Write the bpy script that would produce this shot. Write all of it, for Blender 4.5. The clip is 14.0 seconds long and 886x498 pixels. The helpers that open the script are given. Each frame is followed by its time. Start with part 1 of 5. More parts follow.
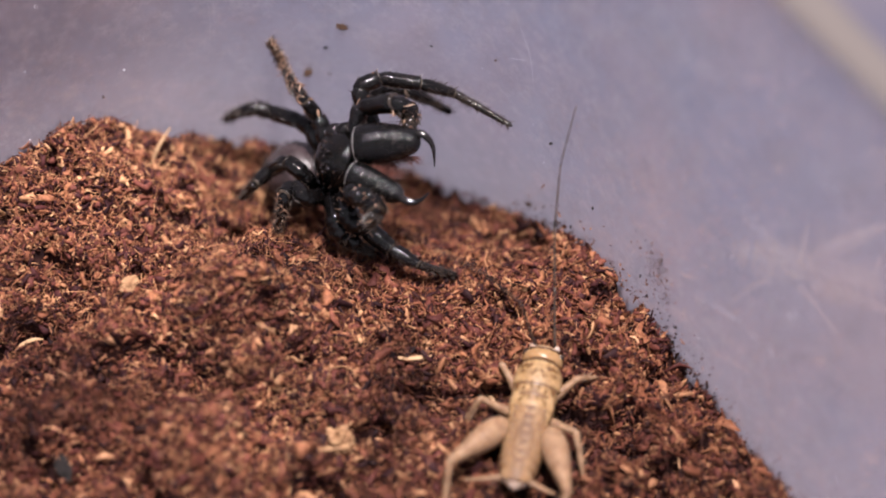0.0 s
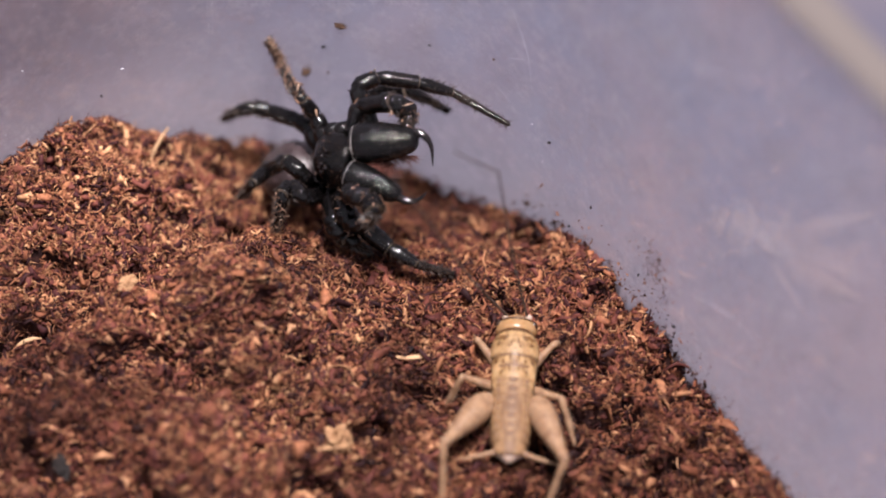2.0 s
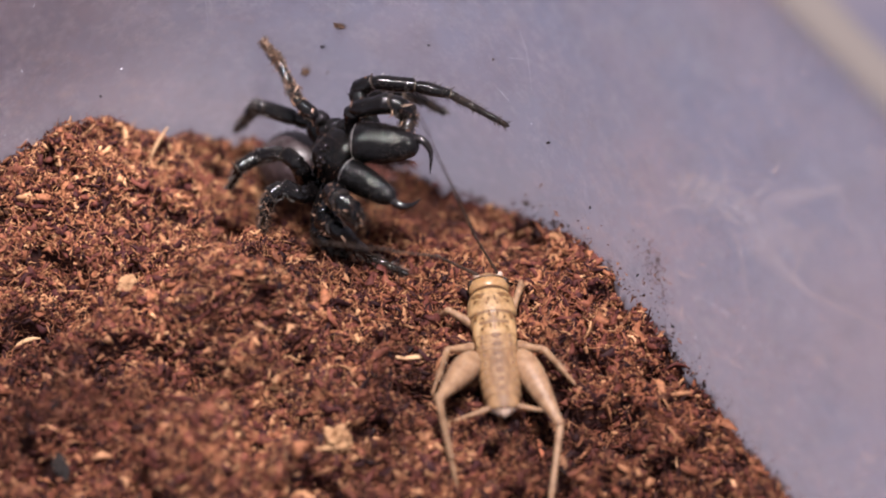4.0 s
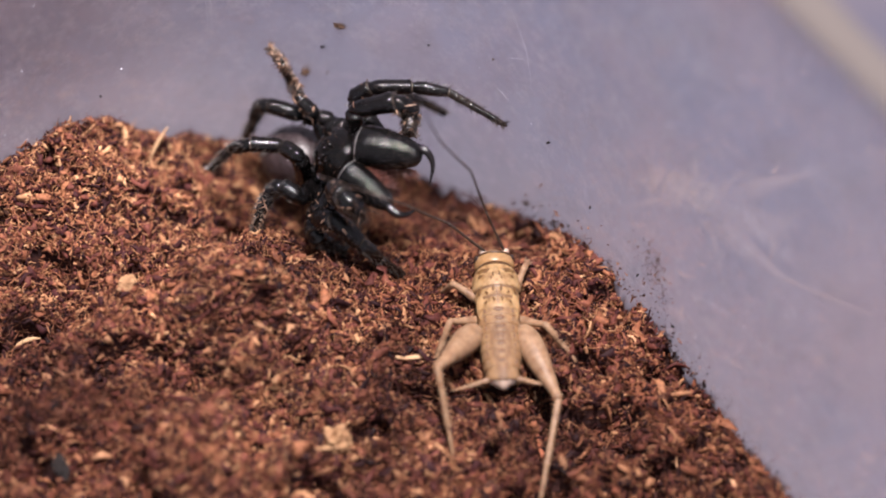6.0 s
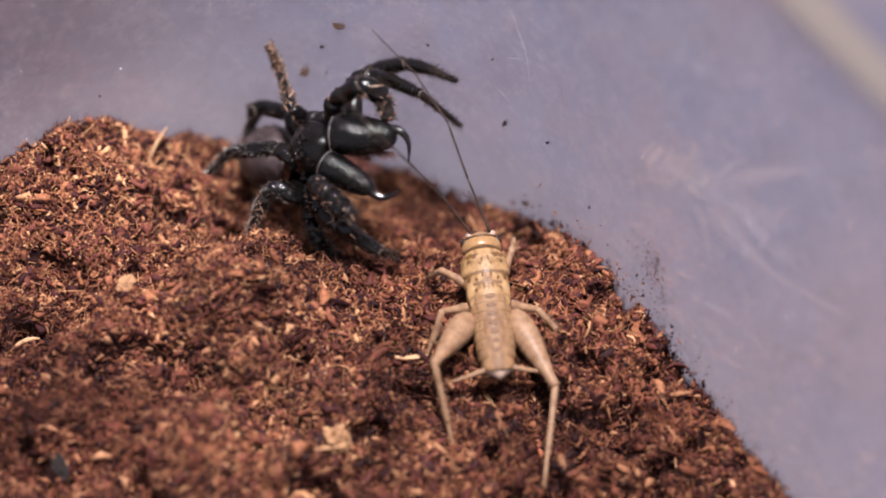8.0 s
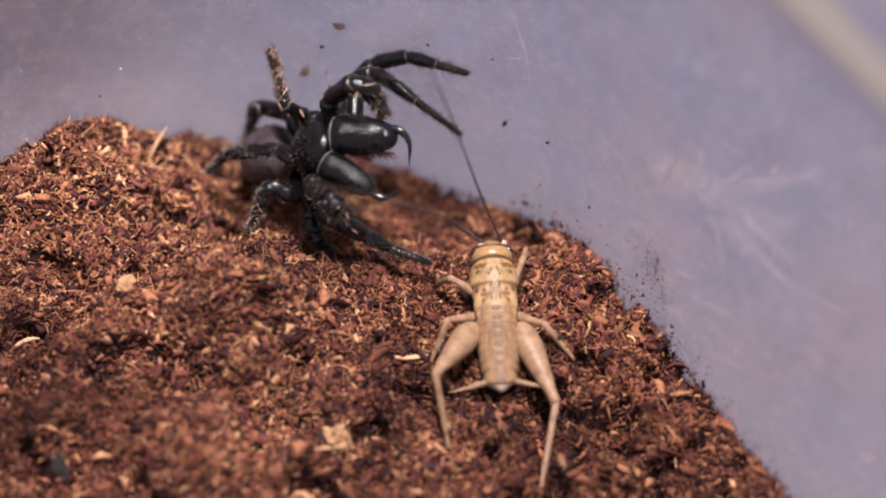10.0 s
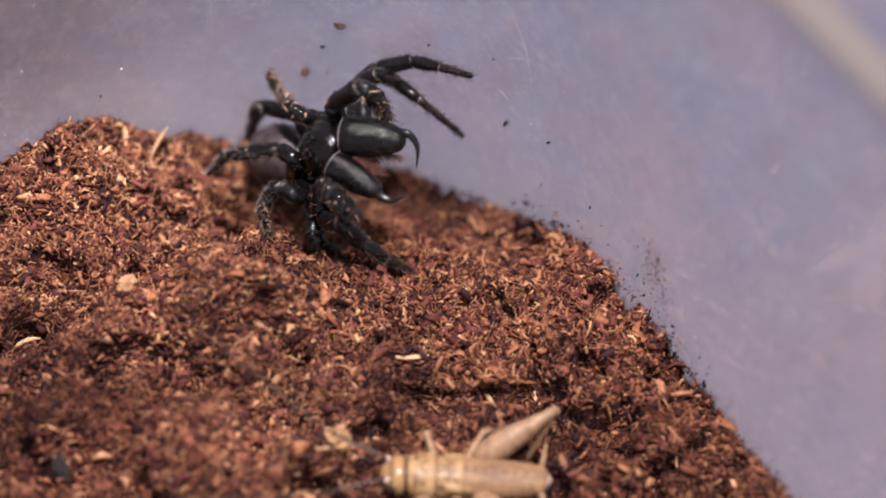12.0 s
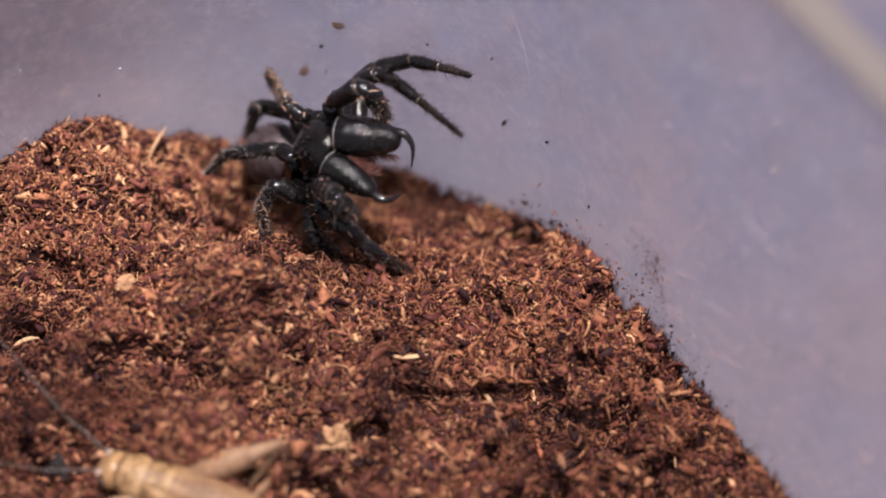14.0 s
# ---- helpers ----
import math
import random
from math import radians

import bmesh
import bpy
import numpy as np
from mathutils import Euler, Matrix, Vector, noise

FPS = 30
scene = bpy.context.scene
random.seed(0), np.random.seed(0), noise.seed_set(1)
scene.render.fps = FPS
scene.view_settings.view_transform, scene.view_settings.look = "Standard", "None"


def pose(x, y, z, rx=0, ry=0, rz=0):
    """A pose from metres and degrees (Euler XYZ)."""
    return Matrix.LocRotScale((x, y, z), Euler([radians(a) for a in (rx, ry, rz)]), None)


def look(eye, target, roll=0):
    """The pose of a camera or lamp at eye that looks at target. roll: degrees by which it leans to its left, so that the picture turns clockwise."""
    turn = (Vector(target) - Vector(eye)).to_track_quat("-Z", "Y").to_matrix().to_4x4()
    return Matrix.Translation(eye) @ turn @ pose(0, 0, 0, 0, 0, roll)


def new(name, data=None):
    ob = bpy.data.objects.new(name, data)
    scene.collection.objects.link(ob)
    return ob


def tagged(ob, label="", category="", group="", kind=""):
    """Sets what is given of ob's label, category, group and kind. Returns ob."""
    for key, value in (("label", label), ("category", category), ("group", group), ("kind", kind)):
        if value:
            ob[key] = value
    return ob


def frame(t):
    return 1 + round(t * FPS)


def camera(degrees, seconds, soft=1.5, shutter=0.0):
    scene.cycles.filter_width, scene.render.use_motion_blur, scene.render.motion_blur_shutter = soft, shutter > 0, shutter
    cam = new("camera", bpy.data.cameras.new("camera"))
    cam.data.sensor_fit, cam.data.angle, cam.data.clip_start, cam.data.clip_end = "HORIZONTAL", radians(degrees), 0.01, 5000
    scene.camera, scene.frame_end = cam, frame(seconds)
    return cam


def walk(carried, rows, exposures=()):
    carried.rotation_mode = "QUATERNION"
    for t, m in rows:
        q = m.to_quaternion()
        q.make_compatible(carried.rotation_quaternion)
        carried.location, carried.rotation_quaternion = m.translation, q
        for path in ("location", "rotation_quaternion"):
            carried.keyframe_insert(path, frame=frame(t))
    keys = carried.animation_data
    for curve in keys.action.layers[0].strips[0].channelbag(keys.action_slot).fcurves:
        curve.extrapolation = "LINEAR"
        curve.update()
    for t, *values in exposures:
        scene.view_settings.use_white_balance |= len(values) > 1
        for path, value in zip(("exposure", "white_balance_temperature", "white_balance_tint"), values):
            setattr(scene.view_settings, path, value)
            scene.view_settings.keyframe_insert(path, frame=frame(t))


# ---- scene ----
MM = 0.001

# ---- camera: a long macro lens held almost still above the tub ----
cam = camera(20, 14.0, soft=1.9, shutter=0.4)
cam.data.dof.use_dof = True
cam.data.dof.focus_distance = 0.2935
cam.data.dof.aperture_fstop = 7.8
EYE, AIM = Vector((0, -0.17634, 0.24271)), Vector((0, 0, 0))


def glance(right, down):
    """The camera's pose when its aim has drifted by so many thousandths of a degree."""
    return look(EYE, AIM) @ pose(0, 0, 0, -down / 1000, -right / 1000, 0)


walk(cam, [
    (0, glance(-77, -19)), (0.5, glance(-58, -19)), (1.0, glance(-41, -4)), (2.5, glance(-30, 0)), (3.0, glance(-20, 0)),
    (6.0, glance(-18, 0)), (6.5, glance(-2, 0)), (11.0, glance(0, 0)), (11.5, glance(-18, 0)), (13.0, glance(-18, 0)),
    (13.5, glance(-6, 3)), (14.0, glance(13, 12))],
    exposures=[(0, 0.0), (13.4, 0.0), (14.0, -0.08)])

# ---- light: one lamp high over the tub, and the room's soft light ----
world = bpy.data.worlds.new("room_light")
world.use_nodes = True
scene.world = world
wn = world.node_tree.nodes
wn["Background"].inputs["Color"].default_value = (0.925, 0.91, 1.03, 1)
wn["Background"].inputs["Strength"].default_value = 0.54
lamp_data = bpy.data.lights.new("ceiling_lamp", "AREA")
lamp_data.shape, lamp_data.size, lamp_data.size_y, lamp_data.energy = "RECTANGLE", 0.20, 0.025, 12.5
lamp_data.color = (1.0, 0.92, 0.93)
lamp = new("ceiling_lamp", lamp_data)
lamp.matrix_world = look((0.03, 0.012, 0.63), (0, -0.01, 0))
tagged(lamp, "long narrow white lamp high over the tub", "lamp", kind="structure")


# ---- materials ----
def material(name, rough=0.5, metal=0.0, spec=0.5):
    m = bpy.data.materials.new(name)
    m.use_nodes = True
    nt = m.node_tree
    bsdf = nt.nodes["Principled BSDF"]
    bsdf.inputs["Roughness"].default_value = rough
    bsdf.inputs["Metallic"].default_value = metal
    bsdf.inputs["Specular IOR Level"].default_value = spec
    return m, nt, bsdf


def node(nt, kind, **values):
    n = nt.nodes.new(kind)
    for key, value in values.items():
        n.inputs[key].default_value = value
    return n


def ramp(nt, source, stops):
    n = nt.nodes.new("ShaderNodeValToRGB")
    e = n.color_ramp.elements
    while len(e) < len(stops):
        e.new(0.5)
    for el, (at, col) in zip(e, stops):
        el.position, el.color = at, (*col, 1)
    nt.links.new(source, n.inputs["Fac"])
    return n.outputs["Color"]


def mixed(nt, fac, a, b, blend="MIX"):
    n = nt.nodes.new("ShaderNodeMix")
    n.data_type, n.blend_type = "RGBA", blend
    for sock, value in ((n.inputs[0], fac), (n.inputs[6], a), (n.inputs[7], b)):
        if isinstance(value, (int, float)):
            sock.default_value = value
        elif isinstance(value, tuple):
            sock.default_value = (*value, 1)
        else:
            nt.links.new(value, sock)
    return n.outputs[2]


def noise_of(nt, scale, detail=4.0, rough=0.6, coord="Object", vector=None, stretch=None):
    n = node(nt, "ShaderNodeTexNoise", Scale=scale, Detail=detail, Roughness=rough)
    if vector is None:
        vector = nt.nodes.new("ShaderNodeTexCoord").outputs[coord]
    if stretch:
        mp = nt.nodes.new("ShaderNodeMapping")
        mp.inputs["Scale"].default_value = stretch
        nt.links.new(vector, mp.inputs["Vector"])
        vector = mp.outputs["Vector"]
    nt.links.new(vector, n.inputs["Vector"])
    return n.outputs["Fac"]


def bump(nt, bsdf, height, strength, distance):
    n = node(nt, "ShaderNodeBump", Strength=strength, Distance=distance)
    nt.links.new(height, n.inputs["Height"])
    nt.links.new(n.outputs["Normal"], bsdf.inputs["Normal"])


# dark patches of the bed, shade and damp painted as colour: place, reach, tint
DAMP_AND_SHADE = (((-0.001, -0.003, 0), 0.013, (0.60, 0.52, 0.50)),
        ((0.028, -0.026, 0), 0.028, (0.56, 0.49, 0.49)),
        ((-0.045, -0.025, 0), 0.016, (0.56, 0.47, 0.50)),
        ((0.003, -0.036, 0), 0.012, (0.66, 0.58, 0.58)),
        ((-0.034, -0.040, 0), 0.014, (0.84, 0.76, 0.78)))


def coir_material(name, stops, patches=True):
    """Loose coconut fibre: every crumb has its own brown, wetter and darker in patches, with shade and damp painted on
    in a few spots.
    """
    m, nt, b = material(name, 0.68, spec=0.16)
    geo = nt.nodes.new("ShaderNodeNewGeometry")
    own = ramp(nt, geo.outputs["Random Per Island"], stops)
    damp = ramp(nt, noise_of(nt, 60, 4), [(0.36, (0.42, 0.36, 0.37)), (0.54, (1.10, 1.06, 1.02))])
    grain = ramp(nt, noise_of(nt, 2600, 3), [(0.3, (0.62, 0.6, 0.6)), (0.7, (1.15, 1.12, 1.1))])
    c = mixed(nt, 1.0, own, damp, "MULTIPLY")
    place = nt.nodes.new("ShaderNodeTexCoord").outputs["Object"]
    for spot, size, darkening in DAMP_AND_SHADE if patches else ():
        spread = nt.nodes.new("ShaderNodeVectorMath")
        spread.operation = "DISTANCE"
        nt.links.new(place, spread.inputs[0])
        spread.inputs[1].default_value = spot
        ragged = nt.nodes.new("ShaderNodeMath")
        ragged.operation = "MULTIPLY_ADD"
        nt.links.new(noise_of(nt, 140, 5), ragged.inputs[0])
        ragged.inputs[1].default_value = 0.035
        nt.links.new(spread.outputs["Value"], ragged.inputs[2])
        c = mixed(nt, 1.0, c, ramp(nt, ragged.outputs[0], [(size, darkening), (size + 0.028, (1.0, 1.0, 1.0))]), "MULTIPLY")
    c = mixed(nt, 1.0, c, grain, "MULTIPLY")
    nt.links.new(c, b.inputs["Base Color"])
    bump(nt, b, noise_of(nt, 3200, 3), 0.5, 0.0001)
    return m


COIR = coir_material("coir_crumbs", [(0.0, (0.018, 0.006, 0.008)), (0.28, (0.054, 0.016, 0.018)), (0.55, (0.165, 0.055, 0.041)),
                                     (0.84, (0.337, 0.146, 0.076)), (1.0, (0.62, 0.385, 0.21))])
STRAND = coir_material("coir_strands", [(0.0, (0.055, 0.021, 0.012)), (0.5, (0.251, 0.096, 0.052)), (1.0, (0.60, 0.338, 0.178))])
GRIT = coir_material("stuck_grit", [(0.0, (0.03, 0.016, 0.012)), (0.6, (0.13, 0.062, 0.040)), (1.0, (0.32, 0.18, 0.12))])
LEGDIRT = coir_material("clinging_fibre", [(0.0, (0.05, 0.029, 0.021)), (0.45, (0.18, 0.105, 0.072)), (0.8, (0.44, 0.295, 0.215)), (1.0, (0.62, 0.50, 0.39))], patches=False)
BACK_DUST = coir_material("back_dust", [(0.0, (0.012, 0.008, 0.007)), (0.6, (0.07, 0.040, 0.028)), (1.0, (0.30, 0.20, 0.14))], patches=False)
FLAKE, nt, b = material("husk_flake", 0.75, spec=0.3)
shade = ramp(nt, nt.nodes.new("ShaderNodeObjectInfo").outputs["Random"], [(0.0, (0.022, 0.012, 0.010)), (0.3, (0.085, 0.034, 0.020)), (0.65, (0.22, 0.088, 0.046)), (0.9, (0.40, 0.185, 0.098)), (1.0, (0.60, 0.34, 0.19))])
vein = ramp(nt, noise_of(nt, 1500, 4, stretch=(0.3, 1.5, 1)), [(0.3, (0.65, 0.62, 0.60)), (0.7, (1.15, 1.12, 1.1))])
nt.links.new(mixed(nt, 1.0, shade, vein, "MULTIPLY"), b.inputs["Base Color"])
bump(nt, b, noise_of(nt, 2600, 3, stretch=(0.3, 1, 1)), 0.5, 0.0001)
BED, nt, b = material("damp_coir_bed", 0.9, spec=0.15)
nt.links.new(ramp(nt, noise_of(nt, 900, 5), [(0.3, (0.012, 0.005, 0.006)), (0.7, (0.048, 0.018, 0.014))]), b.inputs["Base Color"])
bump(nt, b, noise_of(nt, 1500, 5), 0.8, 0.0004)


def wood_chip_material(name, dark, pale, spec=0.3):
    m, nt, b = material(name, 0.7, spec=spec)
    nt.links.new(ramp(nt, noise_of(nt, 700, 4, stretch=(0.25, 1.6, 1.6)), [(0.3, dark), (0.7, pale)]), b.inputs["Base Color"])
    bump(nt, b, noise_of(nt, 2000, 3, stretch=(0.2, 1, 1)), 0.5, 0.0002)
    return m


PALE_CHIP = wood_chip_material("pale_chip", (0.19, 0.092, 0.045), (0.42, 0.245, 0.125))
STRAW = wood_chip_material("straw", (0.26, 0.14, 0.07), (0.52, 0.34, 0.19))
RED_BARK = wood_chip_material("red_bark", (0.16, 0.045, 0.022), (0.34, 0.11, 0.055))
DARK_CHIP = wood_chip_material("dark_chip", (0.006, 0.005, 0.005), (0.022, 0.017, 0.016), 0.12)
DUST = wood_chip_material("stuck_dust", (0.04, 0.022, 0.015), (0.11, 0.060, 0.036))

# milky, scratched plastic: it scatters light both ways under a glossy skin
PLASTIC, nt, b = material("milky_plastic")
nt.nodes.remove(b)
cloud = ramp(nt, noise_of(nt, 38, 6, 0.62), [(0.28, (0.60, 0.69, 0.92)), (0.45, (0.74, 0.78, 0.95)), (0.58, (0.85, 0.80, 0.92)), (0.74, (0.90, 0.74, 0.79))])
smear = ramp(nt, noise_of(nt, 300, 8, 0.75), [(0.47, (0, 0, 0)), (0.74, (0.9, 0.9, 0.9))])
grime = ramp(nt, noise_of(nt, 170, 8, 0.75), [(0.48, (0, 0, 0)), (0.72, (0.85, 0.85, 0.85))])
dusty = mixed(nt, grime, mixed(nt, smear, cloud, (0.93, 0.90, 0.92)), (0.60, 0.54, 0.58))
# brown patch on the left wall: the heap's reflection painted over the dust
reflection_at = nt.nodes.new("ShaderNodeVectorMath")
reflection_at.operation = "DISTANCE"
nt.links.new(nt.nodes.new("ShaderNodeTexCoord").outputs["Object"], reflection_at.inputs[0])
reflection_at.inputs[1].default_value = (-0.0463, 0.0117, 0.0276)
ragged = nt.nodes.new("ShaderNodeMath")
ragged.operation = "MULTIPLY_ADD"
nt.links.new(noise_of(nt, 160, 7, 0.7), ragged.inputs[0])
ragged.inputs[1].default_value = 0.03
nt.links.new(reflection_at.outputs["Value"], ragged.inputs[2])
reflected_heap = ramp(nt, ragged.outputs[0], [(0.020, (0.85, 0.85, 0.85)), (0.058, (0, 0, 0))])
dusty = mixed(nt, reflected_heap, dusty, mixed(nt, smear, (0.30, 0.235, 0.255), (0.62, 0.53, 0.56)))
# the wall is paler and less clear towards the bed, unevenly
height = nt.nodes.new("ShaderNodeSeparateXYZ")
nt.links.new(nt.nodes.new("ShaderNodeTexCoord").outputs["Object"], height.inputs["Vector"])
uneven = nt.nodes.new("ShaderNodeMath")
uneven.operation = "MULTIPLY_ADD"
nt.links.new(noise_of(nt, 150, 6, 0.7), uneven.inputs[0])
uneven.inputs[1].default_value = 0.016
nt.links.new(height.outputs["Z"], uneven.inputs[2])
pale_foot = node(nt, "ShaderNodeMapRange")
nt.links.new(uneven.outputs[0], pale_foot.inputs["Value"])
for key, value in (("From Min", 0.0), ("From Max", 0.026), ("To Min", 0.95), ("To Max", 0.0)):
    pale_foot.inputs[key].default_value = value
dusty = mixed(nt, pale_foot.outputs["Result"], dusty, (0.93, 0.92, 0.98))
back = node(nt, "ShaderNodeBsdfDiffuse")
lets_through = node(nt, "ShaderNodeBsdfTranslucent")
skin = node(nt, "ShaderNodeBsdfGlossy")
skin.inputs["Color"].default_value = (1, 1, 1, 1)
for sh in (back, lets_through):
    nt.links.new(dusty, sh.inputs["Color"])
gloss = node(nt, "ShaderNodeMapRange")
nt.links.new(noise_of(nt, 420, 6, 0.7), gloss.inputs["Value"])
gloss.inputs["To Min"].default_value, gloss.inputs["To Max"].default_value = 0.0, 0.018
nt.links.new(gloss.outputs["Result"], skin.inputs["Roughness"])
ripple = node(nt, "ShaderNodeBump", Strength=0.004, Distance=0.0001)
nt.links.new(noise_of(nt, 700, 2, stretch=(0.3, 1, 0.15)), ripple.inputs["Height"])
nt.links.new(ripple.outputs["Normal"], skin.inputs["Normal"])
both_ways = nt.nodes.new("ShaderNodeMixShader")
# the paler foot is a little more translucent
veil = node(nt, "ShaderNodeMapRange")
nt.links.new(pale_foot.outputs["Result"], veil.inputs["Value"])
veil.inputs["To Min"].default_value, veil.inputs["To Max"].default_value = 0.62, 0.70
nt.links.new(veil.outputs["Result"], both_ways.inputs["Fac"])
nt.links.new(back.outputs["BSDF"], both_ways.inputs[1])
nt.links.new(lets_through.outputs["BSDF"], both_ways.inputs[2])
# gloss of the skin, stronger at grazing angles
facing = node(nt, "ShaderNodeLayerWeight", Blend=0.5)
grazing = nt.nodes.new("ShaderNodeMath")
grazing.operation = "POWER"
nt.links.new(facing.outputs["Facing"], grazing.inputs[0])
grazing.inputs[1].default_value = 5.0
sheen = nt.nodes.new("ShaderNodeMath")
sheen.operation = "MULTIPLY_ADD"
nt.links.new(grazing.outputs[0], sheen.inputs[0])
sheen.inputs[1].default_value, sheen.inputs[2].default_value = 0.93, 0.06
glazed = nt.nodes.new("ShaderNodeMixShader")
nt.links.new(sheen.outputs[0], glazed.inputs["Fac"])
# half clear: where not scuffed, pale or painted with the reflection the plastic lets the table behind show through
clear = node(nt, "ShaderNodeBsdfTransparent")
clear.inputs["Color"].default_value = (0.97, 0.96, 0.98, 1)
dulled = nt.nodes.new("ShaderNodeMath")
dulled.operation = "MULTIPLY_ADD"
nt.links.new(smear, dulled.inputs[0])
dulled.inputs[1].default_value, dulled.inputs[2].default_value = -0.30, 0.66
foot_dulled = nt.nodes.new("ShaderNodeMath")
foot_dulled.operation = "MULTIPLY_ADD"
nt.links.new(pale_foot.outputs["Result"], foot_dulled.inputs[0])
foot_dulled.inputs[1].default_value = -0.25
nt.links.new(dulled.outputs[0], foot_dulled.inputs[2])
milky = nt.nodes.new("ShaderNodeMixShader")
heap_dimmed = nt.nodes.new("ShaderNodeMath")
heap_dimmed.operation = "MULTIPLY_ADD"
nt.links.new(reflected_heap, heap_dimmed.inputs[0])
heap_dimmed.inputs[1].default_value = -0.22
nt.links.new(foot_dulled.outputs[0], heap_dimmed.inputs[2])
nt.links.new(heap_dimmed.outputs[0], milky.inputs["Fac"])
nt.links.new(both_ways.outputs["Shader"], milky.inputs[1])
nt.links.new(clear.outputs["BSDF"], milky.inputs[2])
nt.links.new(milky.outputs["Shader"], glazed.inputs[1])
nt.links.new(skin.outputs["BSDF"], glazed.inputs[2])
nt.links.new(glazed.outputs["Shader"], nt.nodes["Material Output"].inputs["Surface"])

RIM, nt, b = material("yellowed_plastic")
nt.nodes.remove(b)
old = ramp(nt, noise_of(nt, 38, 6, 0.62), [(0.3, (0.215, 0.188, 0.182)), (0.7, (0.24, 0.21, 0.19))])
mix = nt.nodes.new("ShaderNodeMixShader")
mix.inputs["Fac"].default_value = 0.55
for i, kind in ((1, "ShaderNodeBsdfDiffuse"), (2, "ShaderNodeBsdfTranslucent")):
    sh = nt.nodes.new(kind)
    nt.links.new(old, sh.inputs["Color"])
    nt.links.new(sh.outputs["BSDF"], mix.inputs[i])
nt.links.new(mix.outputs["Shader"], nt.nodes["Material Output"].inputs["Surface"])

TABLE, nt, b = material("table_laminate", 0.45)
nt.links.new(ramp(nt, noise_of(nt, 16, 4), [(0.34, (0.072, 0.066, 0.094)), (0.5, (0.100, 0.085, 0.102)), (0.66, (0.138, 0.104, 0.108))]), b.inputs["Base Color"])
SCRATCH, nt, b = material("pale_scratch", 0.5)
nt.links.new(ramp(nt, noise_of(nt, 900, 3), [(0.3, (0.52, 0.51, 0.57)), (0.7, (0.66, 0.65, 0.71))]), b.inputs["Base Color"])


def chitin(name, dark, pale, rough, grain=900.0, relief=0.25, spec=0.5):
    m, nt, b = material(name, rough, spec=spec)
    nt.links.new(ramp(nt, noise_of(nt, grain, 4), [(0.35, dark), (0.75, pale)]), b.inputs["Base Color"])
    worn = node(nt, "ShaderNodeMapRange")
    nt.links.new(noise_of(nt, grain * 1.4, 5, 0.7), worn.inputs["Value"])
    for key, value in (("From Min", 0.35), ("From Max", 0.7), ("To Min", rough * 0.6), ("To Max", rough * 1.6)):
        worn.inputs[key].default_value = value
    nt.links.new(worn.outputs["Result"], b.inputs["Roughness"])
    bump(nt, b, noise_of(nt, grain * 2.2, 4, 0.7), relief, 0.0003)
    return m


BLACK = chitin("black_chitin", (0.0022, 0.0020, 0.0022), (0.006, 0.0048, 0.0048), 0.075, grain=1000.0, relief=0.26, spec=0.36)
JAW = chitin("ridged_jaw", (0.0022, 0.0020, 0.0022), (0.005, 0.0042, 0.0042), 0.085, grain=1500.0, relief=0.36, spec=0.32)
CARAPACE = chitin("dusty_carapace", (0.0018, 0.0016, 0.0017), (0.006, 0.0045, 0.004), 0.09, grain=1000.0, relief=0.30, spec=0.3)
FANG = chitin("fang_black", (0.004, 0.003, 0.003), (0.010, 0.007, 0.007), 0.10, relief=0.03, spec=0.5)
TARSUS = chitin("dull_black", (0.003, 0.0026, 0.0026), (0.026, 0.018, 0.014), 0.09, grain=1200.0, relief=0.30, spec=0.36)
VELVET = chitin("abdomen_velvet", (0.020, 0.012, 0.013), (0.060, 0.040, 0.044), 0.42, relief=0.2, spec=0.6)
SKIN = chitin("pale_membrane", (0.07, 0.062, 0.062), (0.25, 0.22, 0.215), 0.3)
JOINT = chitin("joint_skin", (0.008, 0.006, 0.005), (0.038, 0.027, 0.021), 0.16, grain=1200.0)
PALE_JOINT = chitin("pale_joint_skin", (0.010, 0.008, 0.006), (0.085, 0.062, 0.046), 0.22, grain=700.0)
MOUTH = chitin("red_mouth_hair", (0.05, 0.014, 0.010), (0.16, 0.055, 0.04), 0.5)
BRISTLE = chitin("bristles", (0.010, 0.007, 0.006), (0.06, 0.04, 0.03), 0.4)


